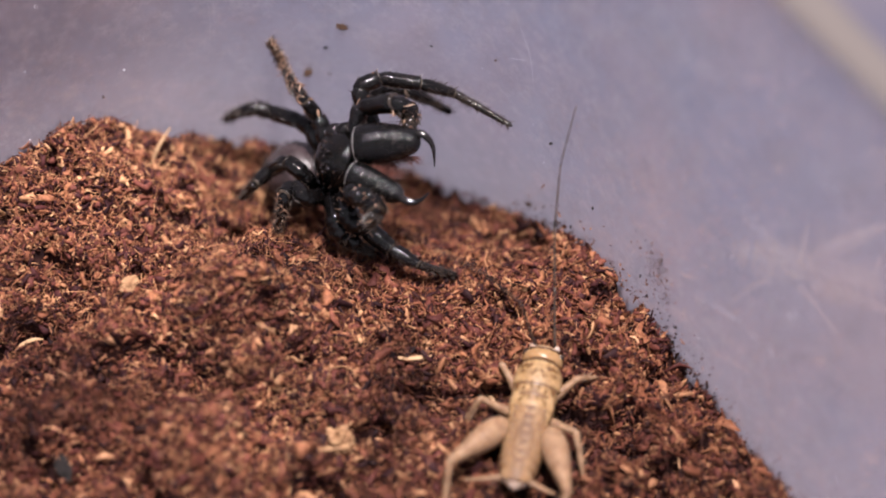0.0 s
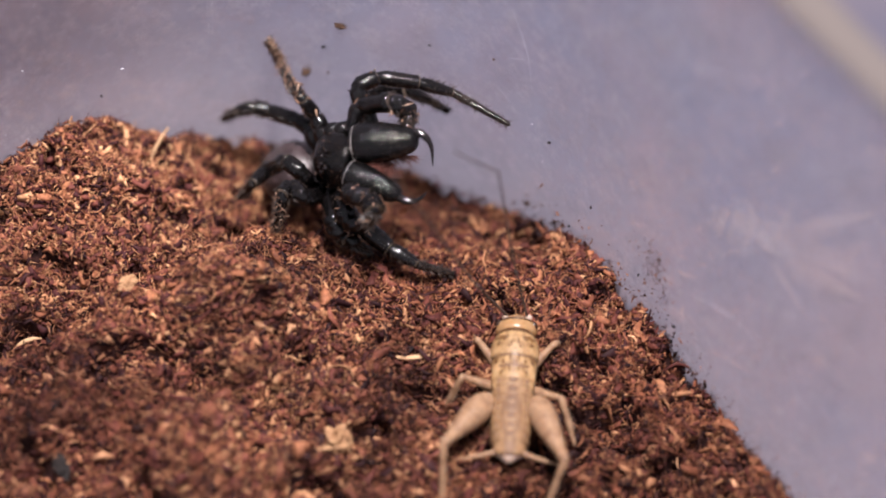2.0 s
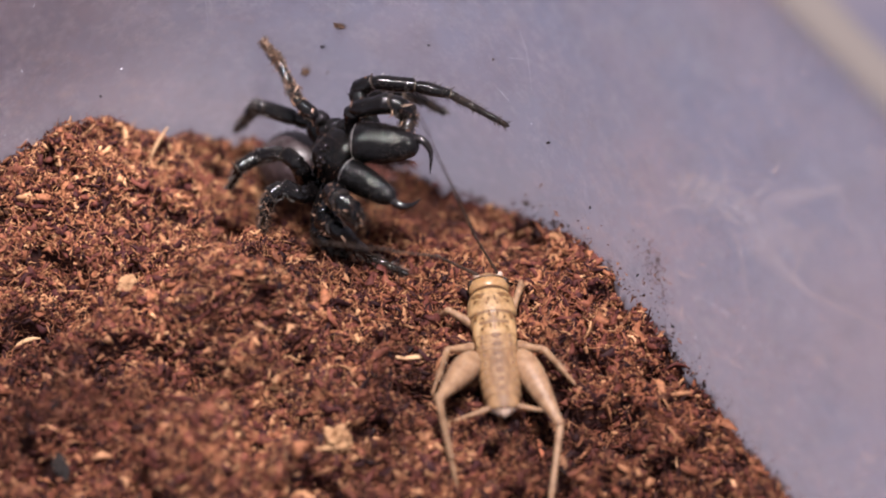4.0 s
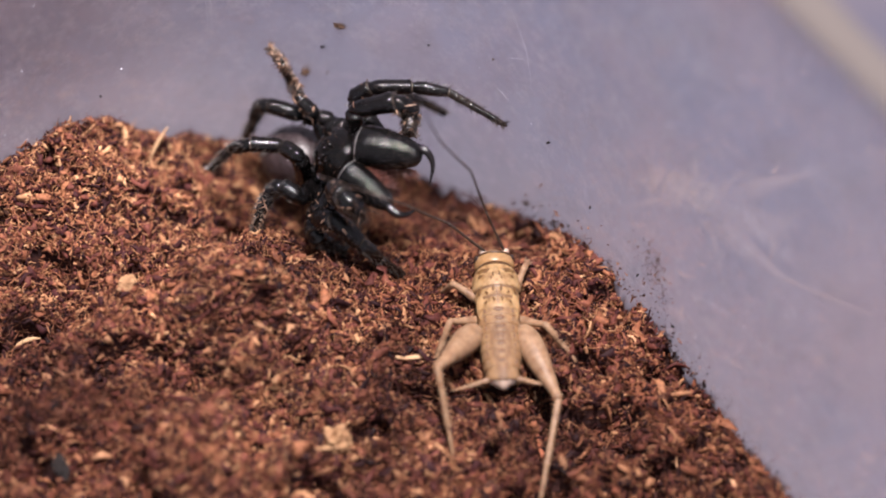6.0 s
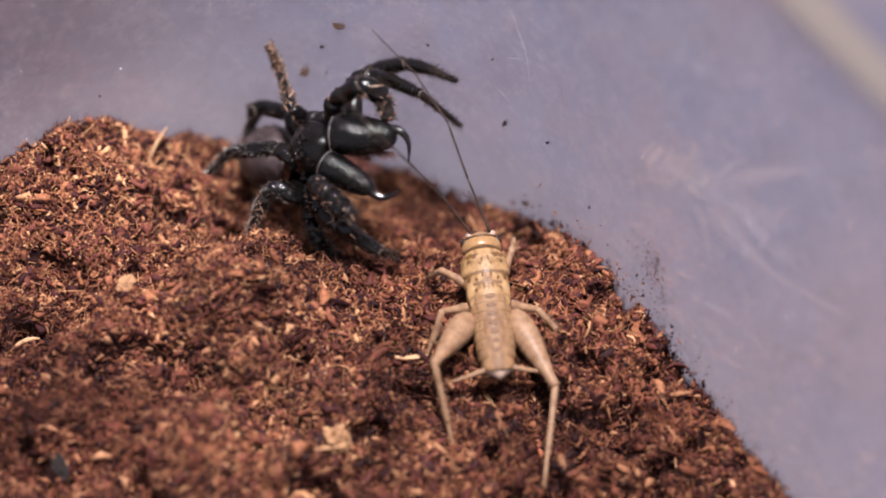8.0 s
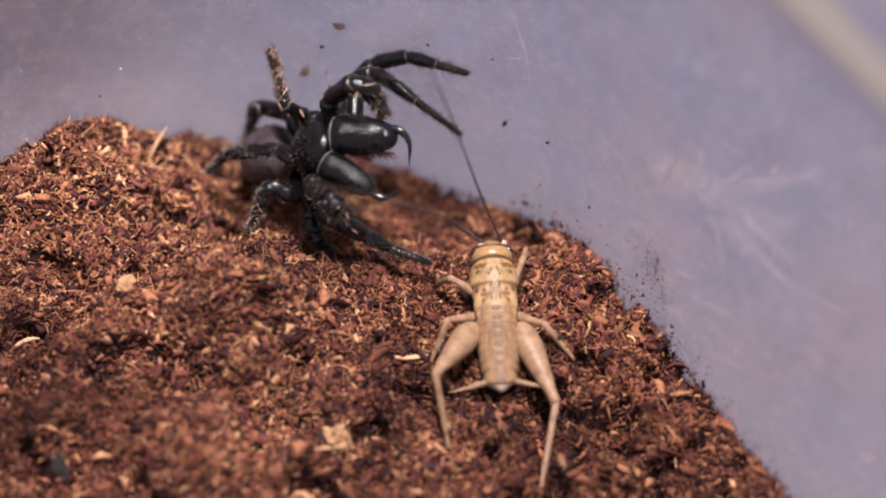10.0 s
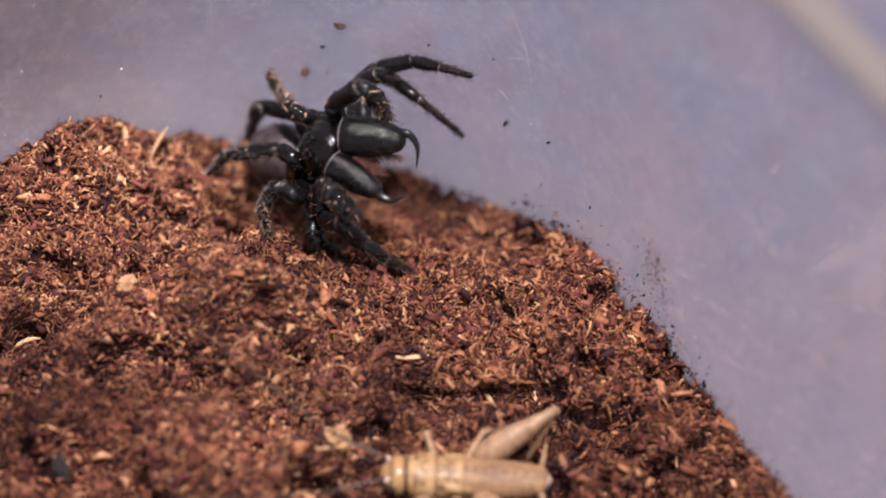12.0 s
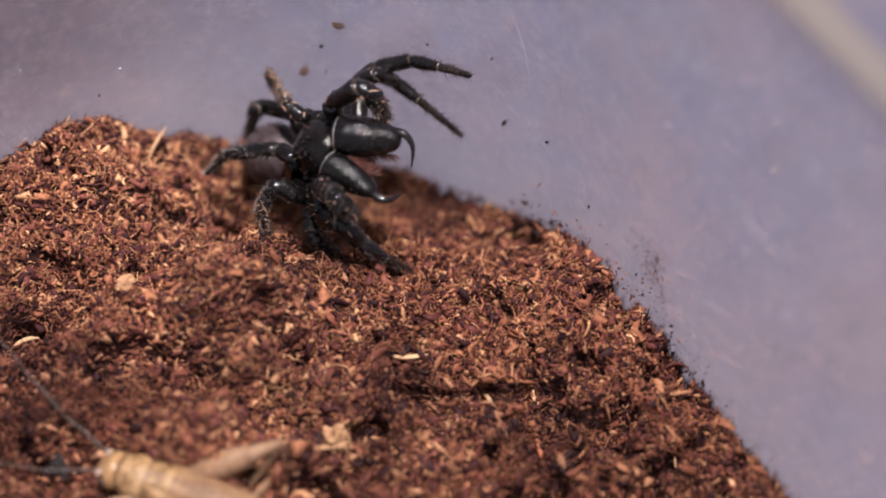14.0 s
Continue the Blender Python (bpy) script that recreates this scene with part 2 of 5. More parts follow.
def cricket_material(name, base, mark, scale, low, high, rough=0.42, run=1.0):
    """Straw-coloured shell with brown markings, alike on both sides of the back."""
    m, nt, b = material(name, rough, spec=0.3)
    xyz = nt.nodes.new("ShaderNodeSeparateXYZ")
    nt.links.new(nt.nodes.new("ShaderNodeTexCoord").outputs["Object"], xyz.inputs["Vector"])
    side = nt.nodes.new("ShaderNodeMath")
    side.operation = "ABSOLUTE"
    nt.links.new(xyz.outputs["Y"], side.inputs[0])
    both = nt.nodes.new("ShaderNodeCombineXYZ")
    along = nt.nodes.new("ShaderNodeMath")
    along.operation = "MULTIPLY"
    along.inputs[1].default_value = run
    nt.links.new(xyz.outputs["X"], along.inputs[0])
    nt.links.new(along.outputs[0], both.inputs["X"])
    nt.links.new(side.outputs[0], both.inputs["Y"])
    pattern = noise_of(nt, scale, 2.5, vector=both.outputs["Vector"])
    fine = ramp(nt, noise_of(nt, 2500, 3), [(0.3, (0.86, 0.84, 0.82)), (0.7, (1.06, 1.05, 1.04))])
    c = ramp(nt, pattern, [(low, base), (high, mark)])
    nt.links.new(mixed(nt, 1.0, c, fine, "MULTIPLY"), b.inputs["Base Color"])
    b.inputs["Subsurface Weight"].default_value = 0.25
    b.inputs["Subsurface Radius"].default_value = (0.0012, 0.0007, 0.0004)
    b.inputs["Subsurface Scale"].default_value = 0.5
    bump(nt, b, noise_of(nt, 2200, 3), 0.15, 0.0001)
    return m


SHELL = cricket_material("cricket_shell", (0.305, 0.190, 0.092), (0.165, 0.090, 0.039), 750, 0.45, 0.62, 0.5)
HEADSHELL = cricket_material("cricket_head", (0.275, 0.160, 0.076), (0.17, 0.088, 0.038), 300, 0.52, 0.66, 0.25)
BELLY = cricket_material("cricket_abdomen", (0.235, 0.137, 0.070), (0.140, 0.075, 0.038), 800, 0.42, 0.62, 0.58, run=0.35)
LIMB = cricket_material("cricket_limb", (0.260, 0.160, 0.096), (0.150, 0.080, 0.046), 800, 0.42, 0.68, 0.5)
PALE = cricket_material("cricket_tail", (0.46, 0.35, 0.29), (0.36, 0.25, 0.19), 500, 0.50, 0.70)
EDGE = cricket_material("cricket_seam", (0.075, 0.036, 0.015), (0.045, 0.022, 0.010), 400, 0.45, 0.65)
SEAM = cricket_material("cricket_ring_seam", (0.150, 0.083, 0.043), (0.120, 0.066, 0.034), 400, 0.45, 0.65)
SPOT = cricket_material("cricket_spot", (0.140, 0.072, 0.027), (0.090, 0.043, 0.017), 1500, 0.35, 0.65)
STRIPE = cricket_material("cricket_stripe", (0.140, 0.075, 0.042), (0.120, 0.062, 0.034), 900, 0.4, 0.65, 0.55)
EYE_MAT = chitin("cricket_eye", (0.02, 0.012, 0.01), (0.05, 0.03, 0.02), 0.2)
FEELER = chitin("cricket_feeler", (0.018, 0.012, 0.009), (0.06, 0.037, 0.026), 0.45)


# ---- mesh helpers (all shapes are drawn in millimetres) ----
def part(name, bm, mat, parent=None, label="", smooth=True, scale=MM):
    me = bpy.data.meshes.new(name)
    if scale != 1:
        bmesh.ops.scale(bm, vec=(scale, scale, scale), verts=bm.verts)
    bm.to_mesh(me)
    bm.free()
    me.materials.append(mat)
    if smooth:
        me.polygons.foreach_set("use_smooth", [True] * len(me.polygons))
    ob = new(name, me)
    ob.parent = parent
    return tagged(ob, label) if label else ob


def spline(points, k=4):
    """A smooth curve through the points (tuples of any length)."""
    p = [np.array(q, float) for q in points]
    p = [2 * p[0] - p[1], *p, 2 * p[-1] - p[-2]]
    out = []
    for a, b, c, d in zip(p, p[1:], p[2:], p[3:]):
        for i in range(k):
            t = i / k
            out.append(0.5 * (2 * b + (c - a) * t + (2 * a - 5 * b + 4 * c - d) * t * t + (3 * b - a - 3 * c + d) * t ** 3))
    return out + [p[-2]]


def tube(points, sides=10, bm=None, hint=(0.1, 0.2, 1), close=True):
    """A tube along rows of (x, y, z, half width, half height)."""
    bm = bm or bmesh.new()
    rings = []
    n = len(points)
    for i, q in enumerate(points):
        a, b = points[max(i - 1, 0)], points[min(i + 1, n - 1)]
        along = Vector(b[:3]) - Vector(a[:3])
        along.normalize()
        across = Vector(hint).cross(along).normalized()
        up = along.cross(across)
        rings.append([bm.verts.new(Vector(q[:3]) + across * (q[3] * math.cos(2 * math.pi * j / sides)) + up * (q[4] * math.sin(2 * math.pi * j / sides)))
                      for j in range(sides)])
    for a, b in zip(rings, rings[1:]):
        for j in range(sides):
            bm.faces.new((a[j], a[(j + 1) % sides], b[(j + 1) % sides], b[j]))
    if close:
        bm.faces.new(rings[0][::-1])
        bm.faces.new(rings[-1])
    return bm


def round_tube(points, sides=10, k=4, bm=None, hint=(0.1, 0.2, 1)):
    rows = [(*q, q[3]) if len(q) == 4 else tuple(q) for q in points]
    return tube([tuple(q) for q in spline(rows, k)], sides, bm, hint)


def ellipsoid(centre, radii, bm=None, u=18, v=12):
    bm = bm or bmesh.new()
    made = bmesh.ops.create_uvsphere(bm, u_segments=u, v_segments=v, radius=1)["verts"]
    for q in made:
        q.co = Vector((q.co.x * radii[0] + centre[0], q.co.y * radii[1] + centre[1], q.co.z * radii[2] + centre[2]))
    return bm


def roughened(bm, amount, scale, seed=0):
    """Fine unevenness of a hard shell, along its normals."""
    bm.normal_update()
    for q in bm.verts:
        p = q.co * scale + Vector((seed * 7.3, 0, 0))
        q.co += q.normal * amount * (noise.noise(p) + 0.5 * noise.noise(p * 2.3))
    return bm


def wrinkled(bm, start, along, amount):
    """Fine wrinkles across a shell that runs along one direction, uneven from place to place."""
    bm.normal_update()
    for q in bm.verts:
        s = (q.co - start).dot(along) + 0.35 * noise.noise(q.co * 0.9)
        q.co += q.normal * amount * (math.sin(23.0 * s) + 0.7 * math.sin(14.3 * s + 1.0)) * (0.6 + 0.8 * noise.noise(q.co * 0.7 + Vector((4, 2, 7))))
    return bm


def spike(bm, root, tip, r):
    """A thin three-sided bristle."""
    root, tip = Vector(root), Vector(tip)
    d = (tip - root).normalized()
    a = d.orthogonal().normalized() * r
    ring = [bm.verts.new(root + Matrix.Rotation(2.1 * i, 3, d) @ a) for i in range(3)]
    end = bm.verts.new(tip)
    for i in range(3):
        bm.faces.new((ring[i], ring[(i + 1) % 3], end))


def frame_between(p, q, hint=Vector((0, -0.3, 1))):
    """A pose at p whose x axis runs to q."""
    x = (q - p).normalized()
    y = hint.cross(x).normalized()
    z = x.cross(y)
    m = Matrix((x, y, z)).transposed().to_4x4()
    m.translation = p
    return m


# ---- the tub: a rounded plastic box, its corner behind the spider ----
TUB_C, TUB_R, LEAN = np.array([-18.4, -19.5]), 40.0, math.tan(radians(3))
N_R, N_L = np.array([0.834, 0.552]), np.array([-0.552, 0.834])
DEEP_A, DEEP_B = 115.0, 190.0


def tub_outside(x, y, z=0.0):
    """How far a point lies outside the tub's inner wall (negative: inside), on the two walls that meet in the corner."""
    a = (x - TUB_C[0]) * N_R[0] + (y - TUB_C[1]) * N_R[1]
    b = (x - TUB_C[0]) * N_L[0] + (y - TUB_C[1]) * N_L[1]
    d = np.where((a > 0) & (b > 0), np.hypot(a, b), np.maximum(a, b))
    d = np.maximum(d, np.maximum(-a - DEEP_A + TUB_R, -b - DEEP_B + TUB_R))
    return d - TUB_R - LEAN * z


def tub_outline(off, n=22):
    pts = []
    for (ca, cb), start in (((0, 0), 0), ((-(DEEP_A - TUB_R), 0), 90), ((-(DEEP_A - TUB_R), -(DEEP_B - TUB_R)), 180), ((0, -(DEEP_B - TUB_R)), 270)):
        for i in range(n + 1):
            t = radians(start + 90 * i / n)
            a, b = ca + (TUB_R + off) * math.cos(t), cb + (TUB_R + off) * math.sin(t)
            pts.append(TUB_C + a * N_R + b * N_L)
    # the straight sides, in short runs
    out = []
    for p, q in zip(pts, pts[1:] + pts[:1]):
        k = max(1, int(np.hypot(*(q - p)) // 6))
        out.extend(p + (q - p) * i / k for i in range(k))
    return out


def build_tub():
    tub = tagged(new("plastic_tub"), "milky translucent plastic tub with scratched walls, half filled", "tub")

    def shell(name, profile, cap, label, mat):
        bm = bmesh.new()
        loops = [[bm.verts.new((x, y, z)) for x, y in tub_outline(off)] for off, z in profile]
        n = len(loops[0])
        for a, b in zip(loops, loops[1:]):
            for j in range(n):
                bm.faces.new((a[j], b[j], b[(j + 1) % n], a[(j + 1) % n]))
        if cap:
            bm.faces.new(loops[0])
            bm.faces.new(loops[-1][::-1])
        else:
            for j in range(n):
                bm.faces.new((loops[-1][j], loops[0][j], loops[0][(j + 1) % n], loops[-1][(j + 1) % n]))
        bmesh.ops.recalc_face_normals(bm, faces=bm.faces)
        for e in bm.edges:
            e.smooth = len(e.link_faces) == 2 and e.calc_face_angle(0) < 0.3
        return part(name, bm, mat, tub, label)

    w = 63 * LEAN
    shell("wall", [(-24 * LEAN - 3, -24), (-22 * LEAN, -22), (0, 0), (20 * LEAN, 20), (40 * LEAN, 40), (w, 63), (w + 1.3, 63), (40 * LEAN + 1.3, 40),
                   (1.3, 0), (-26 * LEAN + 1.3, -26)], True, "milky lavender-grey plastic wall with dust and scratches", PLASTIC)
    shell("rim", [(w, 63.02), (w + 0.4, 63.5), (w + 1.2, 63.75), (w + 3.9, 63.65), (w + 4.5, 63.2), (w + 4.6, 61.5), (w + 4.2, 61.5), (w + 3.9, 62.9), (w + 1.34, 63.0), (w + 1.3, 63.02)],
          False, "yellowed plastic rim with a turned-down edge", RIM)
    # hairline scratches in the plastic
    for a, m, c in (((-27.4, 20.6, 21.4), (-28.3, 19.9, 11.0), (-29.2, 19.1, 1.0)), ((4.1, 14.6, 16.2), (5.6, 13.5, 15.0), (7.7, 11.7, 13.6)),
                    ((17.6, 2.4, 40.1), (19.3, -0.7, 34.4), (20.6, -3.1, 29.6)),
                    ((29.9, -16.7, 34.2), (33.2, -22.0, 32.3), (37.5, -28.1, 35.9)),
                    ((33.5, -20.9, 47.0), (37.8, -27.4, 48.1), (41.3, -32.7, 47.0)),
                    ((7.7, 12.7, 28.3), (9.4, 10.9, 23.6), (10.2, 9.8, 17.9)),
                    ((27.5, -15.3, 12.5), (31.3, -20.6, 15.9), (36.1, -27.7, 17.6)),
                    ((23.3, -5.9, 43.3), (27.3, -11.7, 46.5), (30.6, -16.2, 51.0)),
                    ((-28.0, 20.5, 21.6), (-28.0, 20.2, 16.8), (-28.7, 19.7, 11.0)), ((-27.3, 20.6, 21.2), (-27.5, 20.4, 17.6), (-27.8, 20.1, 14.8)),
                    ((6.3, 13.3, 20.3), (7.6, 12.3, 20.7), (9.8, 10.5, 22.3))):
        part("scratch", round_tube([(*a, 0.006), (*m, 0.014), (*c, 0.006)], 5, 5), SCRATCH, tub, "fine pale scratch")
    return tub


build_tub()
bm = bmesh.new()
bmesh.ops.create_cube(bm, size=1)
for q in bm.verts:
    q.co = Vector((q.co.x * 900, q.co.y * 700 - 60, q.co.z * 25 - 38.6))
bmesh.ops.bevel(bm, geom=list(bm.edges), offset=3, segments=2, affect="EDGES")
tagged(part("table_top", bm, TABLE, smooth=False), "pale lavender-grey laminate table under the tub", "table", kind="structure")

# ---- the substrate: a bed of damp coconut fibre, heaped towards one wall and hollowed by the burrow ----
MOUNDS = [(-52, 8, 7.3), (-38, 14, 3.6), (-24, 14, -6.4), (-10, 14, -4.8), (4, 8, -7.2), (16, -4, 2.4), (28, -20, -0.1), (-50, -8, 0.8), (-36, -2, 0.7), (-24, -6, 1.7), (-10, 0, 4.1), (2, -8, 1.1), (14, -22, -0.0), (-44, -24, 0.6), (-28, -22, 3.8), (-12, -20, -0.4), (0, -30, -0.4), (-30, -40, -1.2), (24, -38, -3.5)]
rng = np.random.default_rng(7)


def lattice(x, y, cell, seed):
    """Smooth random relief of about one cell's size, between -1 and 1."""
    g = np.random.default_rng(seed).uniform(-1, 1, (256, 256))
    u, v = x / cell + 100, y / cell + 100
    i, j = np.floor(u).astype(int), np.floor(v).astype(int)
    s, t = u - i, v - j
    s, t = s * s * (3 - 2 * s), t * t * (3 - 2 * t)
    at = lambda a, b: g[a % 256, b % 256]
    return (at(i, j) * (1 - s) + at(i + 1, j) * s) * (1 - t) + (at(i, j + 1) * (1 - s) + at(i + 1, j + 1) * s) * t


def mound(x, y):
    """Height of the heap in millimetres, without its crumbs."""
    x, y = np.asarray(x, float), np.asarray(y, float)
    return sum(h * np.exp(-((x - a) ** 2 + (y - b) ** 2) / 242.0) for a, b, h in MOUNDS)


# clods and lumps on the heap: place, height, radius
CLODS = [(-25.5, -7.5, 3.6, 4.0), (-29.5, -12.5, 3.0, 4.2), (-21.5, -12.5, 2.4, 3.4), (-22.5, -19.0, 2.6, 3.6), (-35.0, -17.5, 2.8, 3.8), (-13.0, -21.0, 1.6, 3.0),
         (-31.0, -29.0, 2.4, 4.0), (-42.0, 9.5, 1.8, 3.4), (-44.0, -20.0, 2.0, 4.0), (-18.0, -31.0, 1.6, 3.2), (3.5, -2.0, 1.0, 3.0), (24.0, -25.0, 1.2, 3.0), (-37.5, 4.0, 1.4, 2.6), (-48.0, 2.5, 1.8, 3.0), (-40.0, -7.0, 1.5, 2.8), (12.0, -14.0, 0.9, 2.4), (19.0, -32.0, 1.2, 3.0),
         (-21.0, -9.0, 2.4, 8.5), (-12.0, -12.5, 1.2, 5.0), (-35.5, -16.5, -2.4, 3.4), (-15.5, -18.0, -2.2, 2.0), (-28.0, -21.5, -2.4, 3.6), (-19.0, -24.0, -1.6, 3.0), (-37.0, -25.5, 2.2, 4.2), (-24.5, -28.5, 1.6, 3.6), (-28.5, 16.0, -1.6, 5.5), (-41.0, 15.0, 2.0, 4.5), (-36.2, 15.6, 2.8, 2.6), (-25.5, 18.0, 1.5, 3.6)]


def hollow(x, y):
    """Where the loose fibre has fallen in and left a small hole: 0 to 1."""
    return np.clip((0.75 * lattice(x, y, 2.6, 9) + 0.5 * lattice(x, y, 6.5, 10) - 0.36) / 0.16, 0, 1)


def surface(x, y):
    x, y = np.asarray(x, float), np.asarray(y, float)
    clods = 0.55 + 0.45 * np.tanh(-(x + 12) / 10)
    z = mound(x, y) + clods * (2.5 * lattice(x, y, 5.2, 1) + 1.1 * lattice(x, y, 3.4, 4)) + 0.85 * lattice(x, y, 2.3, 2) + 0.50 * lattice(x, y, 1.1, 3)
    z = z - (2.8 + 0.7 * np.clip((-y - 8) / 14, 0, 1)) * hollow(x, y)
    for a, b, h, r in CLODS:
        d2 = ((x - a) ** 2 + (y - b) ** 2) / (r * r)
        z = z + h * np.exp(-d2 ** 1.4)
    return z


def build_bed():
    """The packed bed under the loose crumbs."""
    step = 0.8
    xs, ys = np.arange(-112, 72, step), np.arange(-150, 24, step)
    X, Y = np.meshgrid(xs, ys, indexing="ij")
    far = np.clip((-Y - 52) / 30, 0, 1)
    Z = surface(X, Y) * (1 - far) - 0.45
    inside = tub_outside(X, Y, Z) < 0.9
    index = np.cumsum(inside.ravel()).reshape(inside.shape) - 1
    ok = inside[:-1, :-1] & inside[1:, :-1] & inside[1:, 1:] & inside[:-1, 1:]
    quads = np.stack([index[:-1, :-1][ok], index[1:, :-1][ok], index[1:, 1:][ok], index[:-1, 1:][ok]], 1)
    co = np.stack([X[inside], Y[inside], Z[inside]], 1) * MM
    me = bpy.data.meshes.new("substrate")
    me.from_pydata(co.tolist(), [], quads.tolist())
    me.materials.append(BED)
    me.polygons.foreach_set("use_smooth", [True] * len(me.polygons))
    return tagged(new("substrate_bed", me), "damp dark brown coconut fibre bed heaped in the tub", "substrate", kind="structure")


def scatter(name, n, region, shape, mat, label, seed, sections, corners=4, rough=0.2):
    """Loose pieces lying on the bed, joined: shape gives sizes, curl, tilt and lift; sections are (place along, width) of each bent splinter."""
    g = np.random.default_rng(seed)
    x, y = g.uniform(region[0], region[1], n), g.uniform(region[2], region[3], n)
    keep = (tub_outside(x, y, mound(x, y)) < -0.25) & (g.uniform(0, 1, n) > 0.15 * hollow(x, y))
    x, y = x[keep], y[keep]
    n = len(x)
    length, width, thick, bend, tilt, lift = shape(g, n, x, y)
    z = surface(x, y)
    e = 0.4
    nx, ny = -(surface(x + e, y) - surface(x - e, y)) / (2 * e), -(surface(x, y + e) - surface(x, y - e)) / (2 * e)
    up = np.stack([nx, ny, np.ones(n)], 1)
    up += g.normal(0, 1, (n, 3)) * tilt[:, None]
    up /= np.linalg.norm(up, axis=1)[:, None]
    yaw = g.uniform(0, 2 * np.pi, n)
    ax = np.stack([np.cos(yaw), np.sin(yaw), g.normal(0, 0.3, n)], 1)
    ax -= up * (ax * up).sum(1)[:, None]
    ax /= np.linalg.norm(ax, axis=1)[:, None]
    side = np.cross(up, ax)
    base = np.stack([x, y, z + lift], 1)
    m = len(sections)
    verts = np.empty((n, m * corners, 3))
    sway = g.uniform(-0.30, 0.30, n)
    for k, (s, wk) in enumerate(sections):
        wob = g.uniform(1 - 2 * rough, 1 + rough, n) * wk
        mid = base + ax * (length * s)[:, None] - up * (bend * length * 4 * s * s)[:, None] + side * (sway * length * (2 * s) ** 2 + g.normal(0, rough * 1.3, n) * width)[:, None] + up * (g.normal(0, rough * 0.8, n) * width)[:, None]
        for c in range(corners):
            t = 2 * np.pi * (c + 0.5) / corners
            verts[:, k * corners + c] = (mid + side * (0.7 * math.cos(t) * width * wob * g.uniform(1 - rough, 1 + rough, n))[:, None]
                                         + up * (0.7 * math.sin(t) * thick * (0.5 + 0.5 * wk) * g.uniform(1 - rough, 1 + rough, n))[:, None])
    loops, starts = [], []
    at = 0
    tmpl = [tuple(range(corners))[::-1], tuple(range((m - 1) * corners, m * corners))]
    for k in range(m - 1):
        for c in range(corners):
            d = (c + 1) % corners
            tmpl.append((k * corners + c, k * corners + d, (k + 1) * corners + d, (k + 1) * corners + c))
    for f in tmpl:
        starts.append(at)
        loops.extend(f)
        at += len(f)
    all_loops = (np.array(loops)[None] + (np.arange(n) * m * corners)[:, None]).reshape(-1)
    all_starts = (np.array(starts)[None] + (np.arange(n) * at)[:, None]).reshape(-1)
    me = bpy.data.meshes.new(name)
    me.vertices.add(n * m * corners)
    me.vertices.foreach_set("co", (verts * MM).reshape(-1))
    me.loops.add(len(all_loops))
    me.loops.foreach_set("vertex_index", all_loops.astype(np.int32))
    me.polygons.add(len(all_starts))
    me.polygons.foreach_set("loop_start", all_starts.astype(np.int32))
    me.update(calc_edges=True)
    me.materials.append(mat)
    tagged(new(name, me), label, "substrate", kind="stuff")


def crumb_shape(g, n, x, y):
    length = np.clip(g.lognormal(-0.25, 0.45, n), 0.3, 2.4)
    width = length * g.uniform(0.25, 0.65, n)
    return length, width, width * g.uniform(0.35, 0.85, n), g.uniform(-0.15, 0.25, n), np.full(n, 0.6), g.uniform(-0.3, 0.55, n)


def flake_shape(g, n, x, y):
    length = np.clip(g.lognormal(0.34, 0.45, n), 0.6, 4.0) * np.where(x < -16, 0.72, 1.0)
    width = length * g.uniform(0.14, 0.40, n)
    return length, width, np.full(n, 0.10), g.uniform(-0.30, 0.45, n), np.full(n, 1.1), g.uniform(-0.1, 0.8, n)


def strand_shape(g, n, x, y):
    length = np.clip(g.lognormal(0.25, 0.55, n), 0.4, 4.5)
    width = g.uniform(0.035, 0.12, n)
    return length, width, width * 0.8, g.normal(0.04, 0.13, n), np.full(n, 0.75), g.uniform(0.0, 0.9, n)


def grit_shape(g, n, x, y):
    length = g.uniform(0.2, 0.55, n)
    width = length * g.uniform(0.5, 0.9, n)
    return length, width, width * 0.8, np.zeros(n), np.full(n, 0.8), g.uniform(-0.1, 0.65, n)


bed = build_bed()
VIEWED = (-64, 46, -52, 24)
SPLINTER = ((-0.5, 0.40), (0.02, 1.0), (0.5, 0.28))
CURL = ((-0.5, 0.45), (-0.2, 0.9), (0.15, 1.0), (0.5, 0.25))
THREAD = ((-0.5, 0.5), (-0.2, 1.0), (0.15, 1.0), (0.5, 0.4))
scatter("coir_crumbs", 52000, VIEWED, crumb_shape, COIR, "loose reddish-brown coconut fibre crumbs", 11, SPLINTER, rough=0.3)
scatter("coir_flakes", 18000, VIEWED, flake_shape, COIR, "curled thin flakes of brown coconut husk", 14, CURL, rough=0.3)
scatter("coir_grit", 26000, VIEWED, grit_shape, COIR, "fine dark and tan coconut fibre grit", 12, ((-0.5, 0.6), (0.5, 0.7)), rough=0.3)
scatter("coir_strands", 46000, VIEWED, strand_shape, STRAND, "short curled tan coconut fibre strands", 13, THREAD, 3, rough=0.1)


